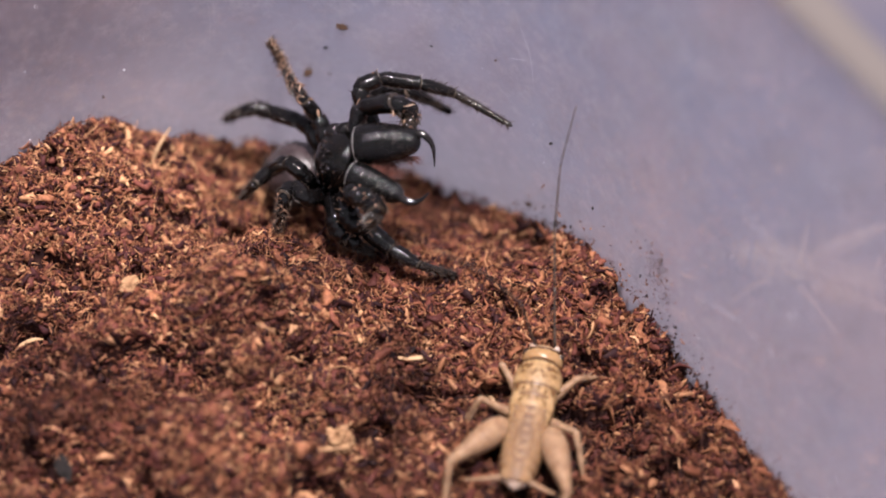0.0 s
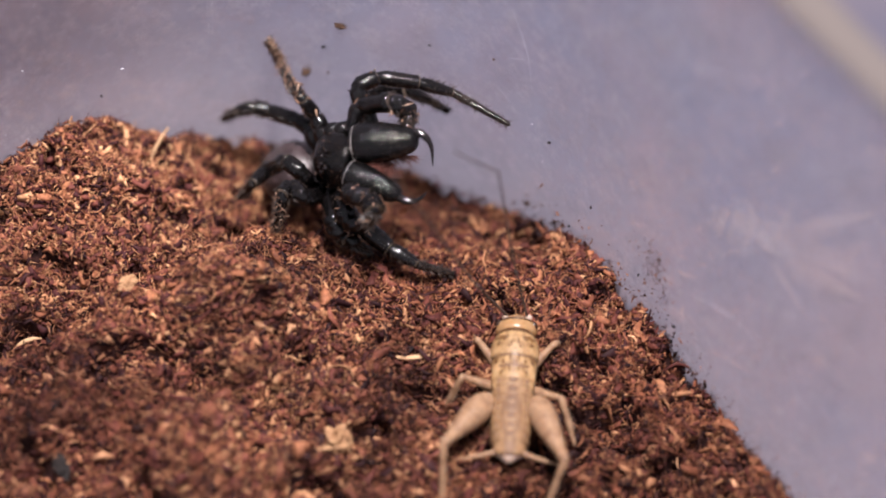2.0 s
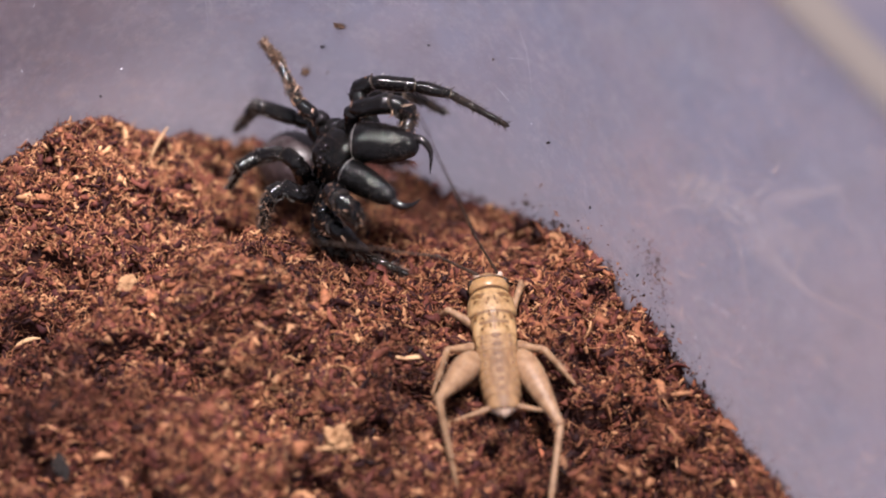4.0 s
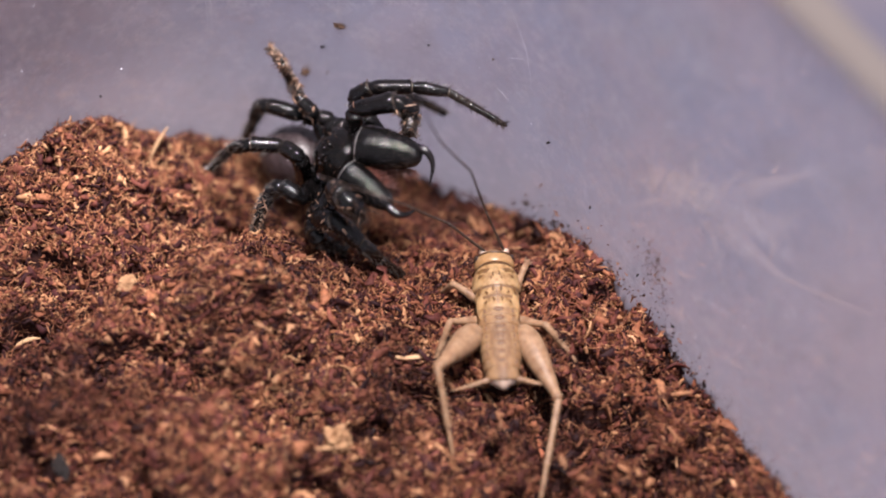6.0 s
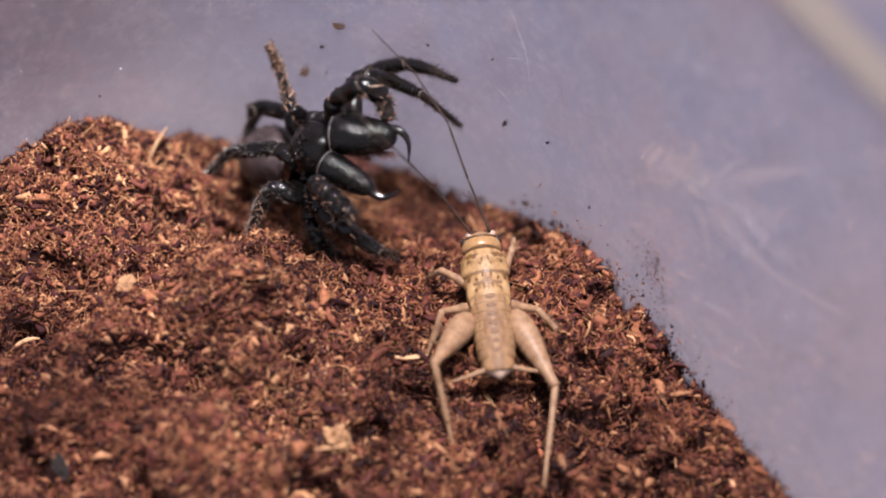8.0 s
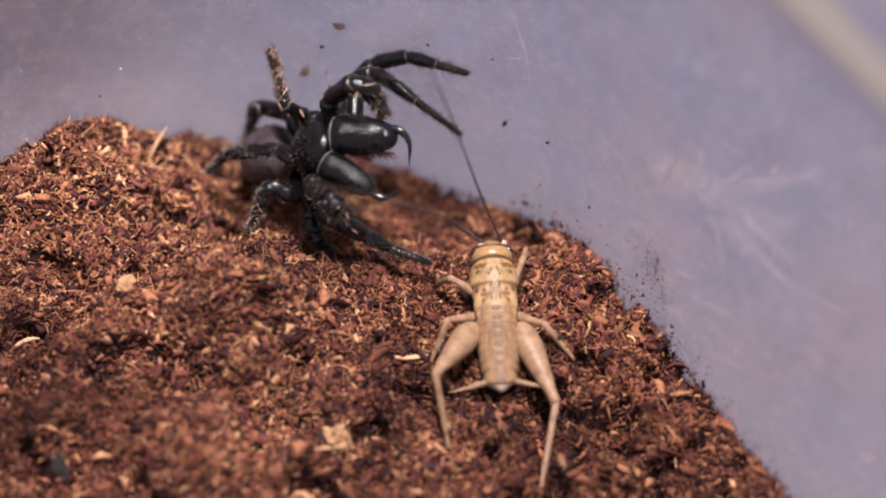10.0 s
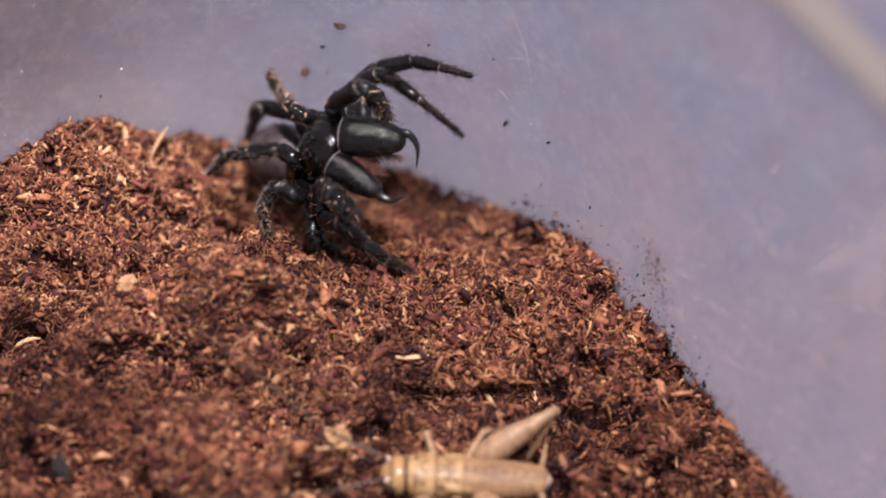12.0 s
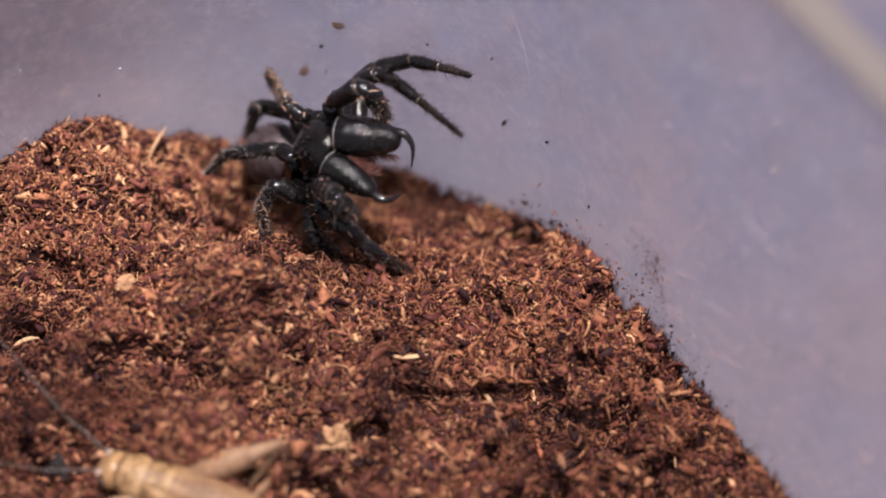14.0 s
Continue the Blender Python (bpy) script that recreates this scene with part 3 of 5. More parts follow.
def build_wall_dust():
    """Fine grit that clings to the plastic just above the bed."""
    g = np.random.default_rng(31)
    bm_verts, faces = [], []
    for _ in range(2600):
        t = g.uniform(-95, 128)
        if t < 0:
            a, b, na, nb = TUB_R, t, 1.0, 0.0
        elif t < 63:
            q = radians(90 * t / 63)
            a, b, na, nb = TUB_R * math.cos(q), TUB_R * math.sin(q), math.cos(q), math.sin(q)
        else:
            a, b, na, nb = -(t - 63), TUB_R, 0.0, 1.0
        base = TUB_C + a * N_R + b * N_L
        near = 1.0 if t < 10 else 0.35
        if t > 45 and g.random() < 0.85:
            continue
        z = float(mound(base[0], base[1])) + g.exponential(1.5 * near) - (0.2 if t < 20 else 0.9)
        out = na * N_R + nb * N_L
        x, y = base + out * (LEAN * z - 0.08)
        r = g.uniform(0.05, 0.16) * (1 if g.random() < 0.9 else 2)
        k = len(bm_verts)
        for _ in range(4):
            d = g.normal(0, r, 3)
            bm_verts.append(((x + d[0]) * MM, (y + d[1]) * MM, (z + d[2]) * MM))
        faces += [(k, k + 1, k + 2), (k, k + 2, k + 3), (k, k + 3, k + 1), (k + 1, k + 3, k + 2)]
    # one smear of grit higher on the wall
    for _ in range(300):
        z = g.normal(9.5, 2.2)
        along = g.normal(0, 1.6) + (z - 9.5) * 0.3
        base = TUB_C + (TUB_R + LEAN * z - 0.05) * N_R + (along - 16.0) * N_L
        r = g.uniform(0.04, 0.12)
        k = len(bm_verts)
        for _ in range(4):
            d = g.normal(0, r, 3)
            bm_verts.append(((base[0] + d[0]) * MM, (base[1] + d[1]) * MM, (z + d[2]) * MM))
        faces += [(k, k + 1, k + 2), (k, k + 2, k + 3), (k, k + 3, k + 1), (k + 1, k + 3, k + 2)]
    me = bpy.data.meshes.new("wall_grit")
    me.from_pydata(bm_verts, [], faces)
    me.materials.append(GRIT)
    tagged(new("wall_grit", me), "fine brown fibre grit clinging to the plastic above the bed", "substrate", kind="stuff")


build_wall_dust()


def build_pale_dust():
    """Pale specks of dust on the inside of the plastic."""
    g = np.random.default_rng(41)
    verts, faces = [], []
    for _ in range(220):
        t, z = g.uniform(-60, 110), g.uniform(2, 60)
        if t < 0:
            a, b, na, nb = TUB_R, t, 1.0, 0.0
        elif t < 63:
            q = radians(90 * t / 63)
            a, b, na, nb = TUB_R * math.cos(q), TUB_R * math.sin(q), math.cos(q), math.sin(q)
        else:
            a, b, na, nb = -(t - 63), TUB_R, 0.0, 1.0
        base = TUB_C + a * N_R + b * N_L + (LEAN * z - 0.03) * (na * N_R + nb * N_L)
        r = g.uniform(0.03, 0.10)
        k = len(verts)
        for _ in range(4):
            d = g.normal(0, r, 3)
            verts.append(((base[0] + d[0]) * MM, (base[1] + d[1]) * MM, (z + d[2]) * MM))
        faces += [(k, k + 1, k + 2), (k, k + 2, k + 3), (k, k + 3, k + 1), (k + 1, k + 3, k + 2)]
    me = bpy.data.meshes.new("pale_dust")
    me.from_pydata(verts, [], faces)
    me.materials.append(SCRATCH)
    tagged(new("pale_dust", me), "pale specks of dust on the milky plastic wall", "dust", kind="stuff")


build_pale_dust()

# ---- the spider: it rears in its hollow against the corner ----
STANCES = {}


def limb_plan(hip, lengths):
    return {"hip": Vector(hip), "lengths": lengths, "joints": {}}


def stance(plan, state, *joints):
    """The joints after the hip in the tub's space, in millimetres."""
    plan["joints"][state] = [Vector(j) for j in joints]


BODY_A = pose(-0.01513, 0.00717, 0.00783, 52.9, -42.5, -41.7)
BODY_B = pose(-0.01552, 0.00774, 0.00825, 51.3, -41.2, -43.1)
BODY_C = pose(-0.01503, 0.00815, 0.00855, 45.3, -36.7, -48.3)
BODY_D = pose(-0.01802, 0.00848, 0.00878, 50.7, -40.8, -43.6)
BODY_E = pose(-0.01846, 0.00860, 0.00887, 49.3, -39.7, -44.8)
BODY_F = pose(-0.01667, 0.00851, 0.00881, 48.6, -39.1, -45.4)
BODY_G = pose(-0.01707, 0.00851, 0.00881, 48.6, -39.1, -45.4)
BODY_H = pose(-0.01748, 0.00847, 0.00878, 49.7, -39.9, -44.5)
BODY_I = pose(-0.01450, 0.00799, 0.00843, 45.3, -36.7, -48.3)
BODY_J = pose(-0.01529, 0.00831, 0.00866, 45.3, -36.7, -48.3)
FRONT_LEFT = limb_plan((5.60, 3.40, -4.40), (5.61, 2.83, 4.93, 4.34, 7.81))
stance(FRONT_LEFT, "A", (-10.4, 12.6, 15.1), (-7.8, 13.7, 15.5), (-3.0, 13.6, 14.6), (1.0, 13.5, 12.9), (7.7, 9.5, 11.8))
stance(FRONT_LEFT, "B", (-10.4, 13.3, 14.7), (-8.1, 12.9, 16.3), (-3.2, 12.4, 15.9), (0.9, 11.5, 15.2), (7.8, 8.9, 12.6))
stance(FRONT_LEFT, "C", (-10.8, 12.5, 13.0), (-8.6, 12.8, 14.7), (-3.6, 12.9, 14.7), (0.6, 12.4, 14.3), (7.4, 9.2, 12.0))
stance(FRONT_LEFT, "D", (-10.4, 14.6, 14.7), (-8.5, 13.6, 16.6), (-6.3, 15.6, 12.7), (-3.3, 12.7, 13.6), (1.1, 13.2, 7.1))
stance(FRONT_LEFT, "E", (-10.3, 14.5, 14.2), (-8.2, 13.8, 16.1), (-6.3, 15.9, 12.0), (-3.1, 13.0, 11.8), (2.3, 12.4, 6.2))
stance(FRONT_LEFT, "F", (-9.6, 14.5, 13.7), (-7.7, 14.0, 15.7), (-5.7, 16.1, 11.8), (-2.7, 13.0, 11.9), (2.4, 12.4, 6.0))
SECOND_LEFT = limb_plan((3.80, 4.00, -4.20), (6.56, 3.55, 4.47, 4.19, 4.36))
stance(SECOND_LEFT, "A", (-10.3, 16.3, 9.8), (-7.5, 17.9, 8.2), (-4.4, 15.8, 10.6), (-1.7, 16.6, 7.5), (0.5, 13.4, 9.6))
stance(SECOND_LEFT, "B", (-10.3, 16.5, 9.5), (-7.5, 18.1, 8.0), (-4.4, 16.0, 10.3), (-2.0, 17.1, 7.1), (0.2, 13.9, 9.0))
stance(SECOND_LEFT, "C", (-9.8, 15.8, 8.5), (-7.1, 17.5, 6.9), (-4.3, 15.3, 9.7), (-2.3, 17.2, 6.5), (0.3, 14.1, 8.2))
stance(SECOND_LEFT, "D", (-11.1, 17.2, 10.0), (-8.7, 18.3, 12.4), (-4.6, 18.1, 14.2), (-1.6, 15.7, 15.8), (1.9, 13.2, 16.8))
stance(SECOND_LEFT, "E", (-10.8, 17.0, 10.2), (-8.4, 18.4, 12.4), (-4.2, 18.3, 13.9), (-0.6, 16.3, 14.7), (3.1, 14.1, 15.7))
stance(SECOND_LEFT, "F", (-10.3, 17.0, 10.2), (-8.0, 17.2, 12.9), (-3.8, 17.3, 14.2), (-0.3, 15.3, 15.4), (3.4, 13.1, 16.4))
THIRD_LEFT = limb_plan((-1.20, 4.00, -1.40), (1.68, 2.76, 3.35, 4.24, 3.68))
stance(THIRD_LEFT, "A", (-15.4, 12.6, 9.7), (-16.8, 13.2, 12.0), (-18.5, 16.0, 11.8), (-19.8, 20.0, 10.9), (-21.1, 20.5, 14.3))
stance(THIRD_LEFT, "B", (-15.2, 11.5, 10.7), (-17.3, 12.8, 11.9), (-18.6, 15.8, 11.6), (-19.8, 19.8, 10.6), (-21.3, 20.0, 13.9))
stance(THIRD_LEFT, "C", (-15.2, 12.5, 9.7), (-17.1, 14.0, 11.0), (-18.2, 17.1, 10.5), (-19.2, 16.6, 14.6), (-20.9, 19.8, 13.8))
stance(THIRD_LEFT, "D", (-16.4, 11.4, 10.2), (-18.0, 11.5, 12.4), (-18.9, 14.7, 11.9), (-19.6, 18.7, 10.8), (-20.5, 19.2, 14.3))
stance(THIRD_LEFT, "E", (-17.0, 11.7, 10.9), (-18.6, 11.5, 13.1), (-19.5, 14.7, 12.9), (-20.0, 18.7, 11.4), (-20.6, 18.4, 15.0))
stance(THIRD_LEFT, "F", (-16.0, 11.2, 10.3), (-18.2, 12.5, 11.6), (-19.4, 15.3, 10.2), (-20.3, 18.8, 8.0), (-20.9, 17.7, 11.5))
REAR_LEFT = limb_plan((-3.60, 4.00, -1.40), (2.30, 4.33, 2.04, 2.63, 3.07))
stance(REAR_LEFT, "A", (-17.6, 14.2, 6.8), (-21.2, 16.4, 5.8), (-23.1, 16.7, 6.3), (-25.4, 17.1, 5.0), (-27.2, 17.8, 2.6))
stance(REAR_LEFT, "B", (-18.0, 14.3, 6.7), (-21.8, 16.2, 6.4), (-23.2, 17.5, 5.7), (-24.5, 17.8, 3.4), (-26.3, 18.1, 0.9))
stance(REAR_LEFT, "C", (-17.1, 13.9, 8.2), (-21.2, 15.3, 8.4), (-22.4, 16.1, 7.0), (-23.2, 16.0, 4.5), (-24.5, 15.4, 1.7))
stance(REAR_LEFT, "D", (-18.9, 15.6, 6.5), (-22.0, 18.0, 4.7), (-22.9, 16.6, 5.9), (-23.4, 16.9, 3.3), (-24.2, 16.5, 0.4))
stance(REAR_LEFT, "E", (-18.9, 15.6, 6.5), (-22.0, 18.0, 4.7), (-22.9, 16.6, 5.9), (-23.4, 16.9, 3.3), (-24.2, 16.5, 0.4))
stance(REAR_LEFT, "F", (-18.4, 15.3, 6.9), (-21.7, 17.5, 5.3), (-22.7, 16.1, 6.5), (-23.2, 16.4, 3.9), (-24.1, 16.0, 1.0))
PALP_LEFT = limb_plan((5.20, 3.00, -1.60), (3.54, 5.45, 3.10, 2.96))
stance(PALP_LEFT, "A", (-9.9, 9.8, 14.9), (-5.9, 7.9, 18.1), (-4.1, 8.3, 15.6), (-4.4, 5.4, 15.5))
stance(PALP_LEFT, "B", (-10.6, 8.5, 16.1), (-6.1, 7.2, 18.9), (-4.1, 7.5, 16.5), (-4.6, 4.6, 15.9))
stance(PALP_LEFT, "C", (-10.4, 8.4, 15.9), (-5.5, 7.9, 18.1), (-3.7, 8.1, 15.6), (-4.1, 5.2, 15.2))
stance(PALP_LEFT, "D", (-13.1, 9.6, 16.5), (-10.0, 8.7, 20.9), (-7.6, 8.4, 19.0), (-6.7, 6.4, 17.0))
stance(PALP_LEFT, "E", (-13.3, 9.6, 16.5), (-10.1, 8.5, 20.8), (-7.8, 8.4, 18.7), (-6.8, 6.6, 16.6))
stance(PALP_LEFT, "F", (-12.9, 8.9, 16.4), (-9.5, 8.0, 20.6), (-7.6, 8.0, 18.1), (-6.6, 6.9, 15.6))
PALP_RIGHT = limb_plan((5.20, -3.00, -1.60), (6.98, 2.14, 2.19, 1.99))
stance(PALP_RIGHT, "A", (-10.6, -2.3, 13.7), (-8.5, -2.8, 13.7), (-8.0, -4.9, 13.9), (-9.0, -5.7, 12.3))
stance(PALP_RIGHT, "B", (-12.9, -2.2, 13.5), (-11.8, -3.8, 14.4), (-10.5, -4.2, 12.7), (-9.4, -3.8, 11.1))
stance(PALP_RIGHT, "C", (-12.5, -2.0, 13.9), (-11.4, -3.6, 14.9), (-10.2, -3.7, 13.0), (-9.6, -4.2, 11.2))
stance(PALP_RIGHT, "D", (-14.8, -1.4, 14.2), (-13.2, -2.8, 14.4), (-11.8, -4.1, 13.3), (-10.2, -4.0, 12.0))
stance(PALP_RIGHT, "E", (-15.1, -1.5, 14.2), (-13.5, -2.8, 14.3), (-12.0, -4.1, 13.3), (-10.3, -4.5, 12.3))
stance(PALP_RIGHT, "F", (-13.7, -1.7, 14.0), (-12.4, -3.1, 14.8), (-11.1, -4.3, 13.4), (-9.8, -4.2, 11.9))
FRONT_RIGHT = limb_plan((3.60, -4.00, -1.40), (4.94, 3.59, 3.93, 3.90, 5.09))
stance(FRONT_RIGHT, "A", (-11.3, -2.1, 8.7), (-9.5, -1.0, 5.8), (-6.5, -3.0, 4.3), (-3.2, -4.9, 3.7), (1.3, -4.8, 1.4))
stance(FRONT_RIGHT, "B", (-13.9, -1.7, 8.0), (-12.6, -4.4, 10.0), (-10.8, -4.3, 6.5), (-8.9, -3.5, 3.2), (-6.2, -6.7, 6.0))
stance(FRONT_RIGHT, "C", (-14.7, -1.5, 8.3), (-12.5, -3.5, 10.3), (-9.8, -4.7, 7.7), (-7.5, -4.9, 4.5), (-4.6, -4.2, 0.4))
stance(FRONT_RIGHT, "D", (-14.1, -1.0, 8.8), (-11.7, -3.6, 9.4), (-9.8, -2.7, 6.0), (-7.5, -5.4, 7.5), (-5.4, -3.0, 3.5))
stance(FRONT_RIGHT, "E", (-14.2, -0.8, 9.1), (-12.0, -3.6, 9.5), (-10.2, -3.1, 6.1), (-8.1, -5.8, 8.1), (-5.9, -4.3, 3.7))
stance(FRONT_RIGHT, "F", (-14.1, -1.3, 8.1), (-11.8, -3.4, 9.8), (-9.5, -4.0, 6.7), (-6.7, -4.5, 4.1), (-3.8, -3.4, 0.1))
stance(FRONT_RIGHT, "K", (-14.3, -1.1, 9.1), (-11.7, -3.4, 10.0), (-9.3, -2.9, 7.0), (-6.1, -3.5, 4.9), (-1.3, -5.0, 3.9))
SECOND_RIGHT = limb_plan((1.20, -4.00, -1.40), (5.60, 1.78, 1.46, 1.74, 2.01))
stance(SECOND_RIGHT, "A", (-12.8, -1.6, 6.9), (-12.2, -1.4, 5.2), (-11.2, -2.5, 5.3), (-10.1, -2.4, 3.9), (-8.6, -2.3, 2.6))
stance(SECOND_RIGHT, "B", (-14.2, -1.3, 6.4), (-14.0, -3.1, 6.6), (-12.8, -3.2, 5.7), (-11.9, -3.0, 4.2), (-10.9, -2.6, 2.5))
stance(SECOND_RIGHT, "C", (-15.1, -1.0, 6.5), (-15.0, -2.8, 6.7), (-14.4, -2.6, 5.4), (-13.2, -2.5, 4.1), (-11.4, -2.7, 3.2))
stance(SECOND_RIGHT, "D", (-15.2, -0.4, 5.7), (-15.1, -2.1, 5.9), (-14.7, -1.9, 4.5), (-13.6, -2.3, 3.2), (-12.3, -2.4, 1.7))
stance(SECOND_RIGHT, "E", (-15.4, -0.2, 6.1), (-15.3, -1.9, 5.6), (-14.8, -1.8, 4.2), (-13.7, -2.0, 2.8), (-12.5, -2.2, 1.3))
stance(SECOND_RIGHT, "F", (-15.2, -0.6, 6.0), (-15.3, -2.4, 5.9), (-14.7, -2.2, 4.5), (-13.7, -2.2, 3.1), (-12.3, -1.8, 1.7))
THIRD_RIGHT = limb_plan((-1.20, -4.00, -1.40), (7.27, 2.54, 2.00, 2.49, 2.86))
stance(THIRD_RIGHT, "A", (-16.3, 0.5, 9.5), (-18.0, 2.4, 9.4), (-18.9, 0.7, 9.8), (-19.2, -0.0, 7.4), (-19.9, -0.5, 4.7))
stance(THIRD_RIGHT, "B", (-16.7, 0.7, 9.7), (-18.6, 2.3, 9.1), (-20.0, 0.9, 9.5), (-20.8, 0.4, 7.2), (-20.9, -0.3, 4.4))
stance(THIRD_RIGHT, "C", (-16.9, 0.6, 9.4), (-18.9, 1.9, 10.1), (-20.4, 1.8, 8.7), (-21.5, 0.3, 7.0), (-22.2, -0.9, 4.5))
stance(THIRD_RIGHT, "D", (-17.4, 0.5, 9.4), (-19.4, 2.1, 9.6), (-20.8, 1.9, 8.2), (-21.9, 0.9, 6.2), (-22.9, -0.5, 3.9))
stance(THIRD_RIGHT, "E", (-17.7, 0.6, 9.4), (-19.8, 1.7, 10.4), (-21.1, 1.3, 8.9), (-21.8, 0.5, 6.7), (-22.9, -1.2, 4.7))
stance(THIRD_RIGHT, "F", (-17.0, 0.5, 9.4), (-19.1, 1.6, 10.5), (-20.5, 1.2, 9.1), (-21.3, -0.3, 7.3), (-20.4, -1.7, 5.0))
REAR_RIGHT = limb_plan((-3.60, -4.00, -1.40), (6.59, 2.75, 3.90, 3.38, 4.02))
stance(REAR_RIGHT, "A", (-16.8, 4.6, 8.8), (-18.8, 6.4, 9.0), (-21.0, 7.4, 6.0), (-22.7, 4.6, 6.9), (-24.5, 5.1, 3.3))
stance(REAR_RIGHT, "B", (-16.9, 4.9, 9.2), (-18.7, 7.0, 9.2), (-21.2, 8.3, 6.5), (-23.0, 5.6, 7.6), (-24.3, 5.2, 3.8))
stance(REAR_RIGHT, "C", (-16.9, 6.1, 9.8), (-19.0, 7.9, 9.8), (-22.8, 7.9, 10.2), (-25.4, 8.7, 8.2), (-28.1, 7.7, 5.3))
stance(REAR_RIGHT, "D", (-17.6, 5.8, 9.6), (-19.6, 7.6, 9.9), (-23.1, 8.4, 8.2), (-25.8, 9.4, 6.5), (-28.3, 8.7, 3.4))
stance(REAR_RIGHT, "E", (-17.4, 5.9, 9.4), (-19.4, 7.8, 9.3), (-23.1, 8.3, 8.2), (-25.9, 9.2, 6.6), (-28.4, 8.7, 3.5))
stance(REAR_RIGHT, "F", (-17.4, 5.7, 9.7), (-19.3, 7.6, 9.6), (-23.0, 8.0, 8.5), (-25.9, 8.9, 6.8), (-28.4, 8.3, 3.7))
BODIES = {"A": BODY_A, "B": BODY_B, "C": BODY_C, "D": BODY_D, "E": BODY_E, "F": BODY_F, "G": BODY_G, "H": BODY_H, "I": BODY_I, "J": BODY_J}
# when, the body's pose, the legs' stance
SPIDER_TIMES = [(0, "A", "A"), (2.55, "A", "A"), (2.95, "B", "B"), (3.2, "B", "B"), (5.2, "I", "C"), (6.4, "C", "C"), (7.1, "J", "C"), (7.7, "J", "C"), (8.1, "D", "D"),
                (8.25, "D", "D"), (10.3, "H", "K"), (10.55, "H", "K"), (10.95, "E", "E"), (11.15, "E", "E"), (11.45, "E", "F"), (12.0, "F", "F"), (14, "G", "F")]

spider = tagged(new("spider"), "glossy black spider rearing with raised fangs on brown coconut fibre", "spider")
SPIDER_LIMBS = []


def bristled(length, r0, r1, count, reach, seed):
    """Fine bristles round a leg segment that lies along x."""
    g = random.Random(seed)
    bm = bmesh.new()
    for _ in range(count):
        s, t = g.uniform(0.06, 0.97), g.uniform(0, 2 * math.pi)
        r = (r0 + (r1 - r0) * s) * 0.92
        c, d = math.cos(t), math.sin(t)
        h = reach * g.uniform(0.5, 1.2)
        spike(bm, (s * length, r * c, r * d), (s * length + h * 0.75, (r + h * 0.8) * c, (r + h * 0.8) * d), 0.05)
    return bm


def clinging(length, r, count, seed):
    """Crumbs of fibre stuck to a leg segment that lies along x."""
    g = random.Random(seed)
    bm = bmesh.new()
    for _ in range(int(count * 1.8)):
        s, t = g.uniform(0, 1), g.uniform(0, 2 * math.pi)
        q = Vector((s * length, 1.12 * r * math.cos(t), 1.12 * r * math.sin(t)))
        d = Vector((g.uniform(-1, 1), g.uniform(-1, 1), g.uniform(-1, 1))).normalized() * (g.uniform(0.10, 0.4) if g.random() < 0.75 else g.uniform(0.4, 1.0))
        w = g.uniform(0.03, 0.09) if g.random() < 0.88 else g.uniform(0.10, 0.17)
        round_tube([(*(q - d), w * 0.3), (*q, w), (*(q + d), w * 0.25)], 5, 2, bm)
    return bm


def build_limb(plan, kinds, radii, seed, dirty=()):
    made = []
    for i, (kind, length) in enumerate(zip(kinds, plan["lengths"])):
        r0, r1 = radii[i], radii[i + 1]
        last = i == len(kinds) - 1
        if last:
            shape = [(-0.1, 0, 0, r0 * 0.6), (0.3, 0, 0, r0 * 0.98), (length * 0.5, 0, 0, (r0 + r1) * 0.5), (length * 0.92, 0, 0, r1), (length * 1.02, 0, 0, r1 * 0.35)]
        else:
            b = r0 * 1.10
            cuff = 1.24 if i == 2 else 1.06  # the shin ends in a wide cuff
            shape = [(-r0 * 0.55, 0, 0, r0 * 0.40), (-r0 * 0.1, 0, 0, r0 * 0.74), (length * 0.16, 0, 0, b * 0.98), (length * 0.5, 0, 0, b),
                     (length * 0.84, 0, 0, r1 * max(1.18, cuff)), (length * 0.94, 0, 0, r1 * cuff), (length, 0, 0, r1 * 0.80), (length + r1 * 0.25, 0, 0, r1 * 0.40)]
        seg = part(kind, roughened(round_tube(shape, 18, 6), 0.05, 1.9, seed + i), TARSUS if last else BLACK, spider)
        part("bristles", bristled(length, r0, r1, 110 if i >= 2 else 80, 0.8 if i >= 2 else 0.5, seed * 10 + i), BRISTLE, seg, smooth=False)
        if not last and i:
            part("joint_ring", round_tube([(length - 0.22, 0, 0, r1 * 0.96), (length - 0.12, 0, 0, r1 * 1.08), (length - 0.02, 0, 0, r1 * 1.04), (length + 0.06, 0, 0, r1 * 0.80)], 14, 2), JOINT if i < 2 else PALE_JOINT, seg, "" if i < 2 else "pale cream skin at the joint")
        if i in dirty:
            part("clinging_fibre", clinging(length, (r0 + r1) / 2, dirty[i], seed * 10 + i), LEGDIRT, seg, "tan coconut fibre stuck to the leg", smooth=False)
        made.append(seg)
    SPIDER_LIMBS.append((plan, made))


LEG = ("femur", "patella", "tibia", "metatarsus", "tarsus")
PALP = ("palp_femur", "palp_patella", "palp_tibia", "palp_tarsus")
build_limb(FRONT_LEFT, LEG, (0.96, 0.94, 0.84, 0.70, 0.52, 0.34), 1, {1: 3})
build_limb(SECOND_LEFT, LEG, (0.99, 0.92, 0.85, 0.72, 0.52, 0.36), 2)
build_limb(THIRD_LEFT, LEG, (0.95, 0.80, 0.68, 0.52, 0.42, 0.32), 3, {1: 10, 2: 50, 3: 70, 4: 120})
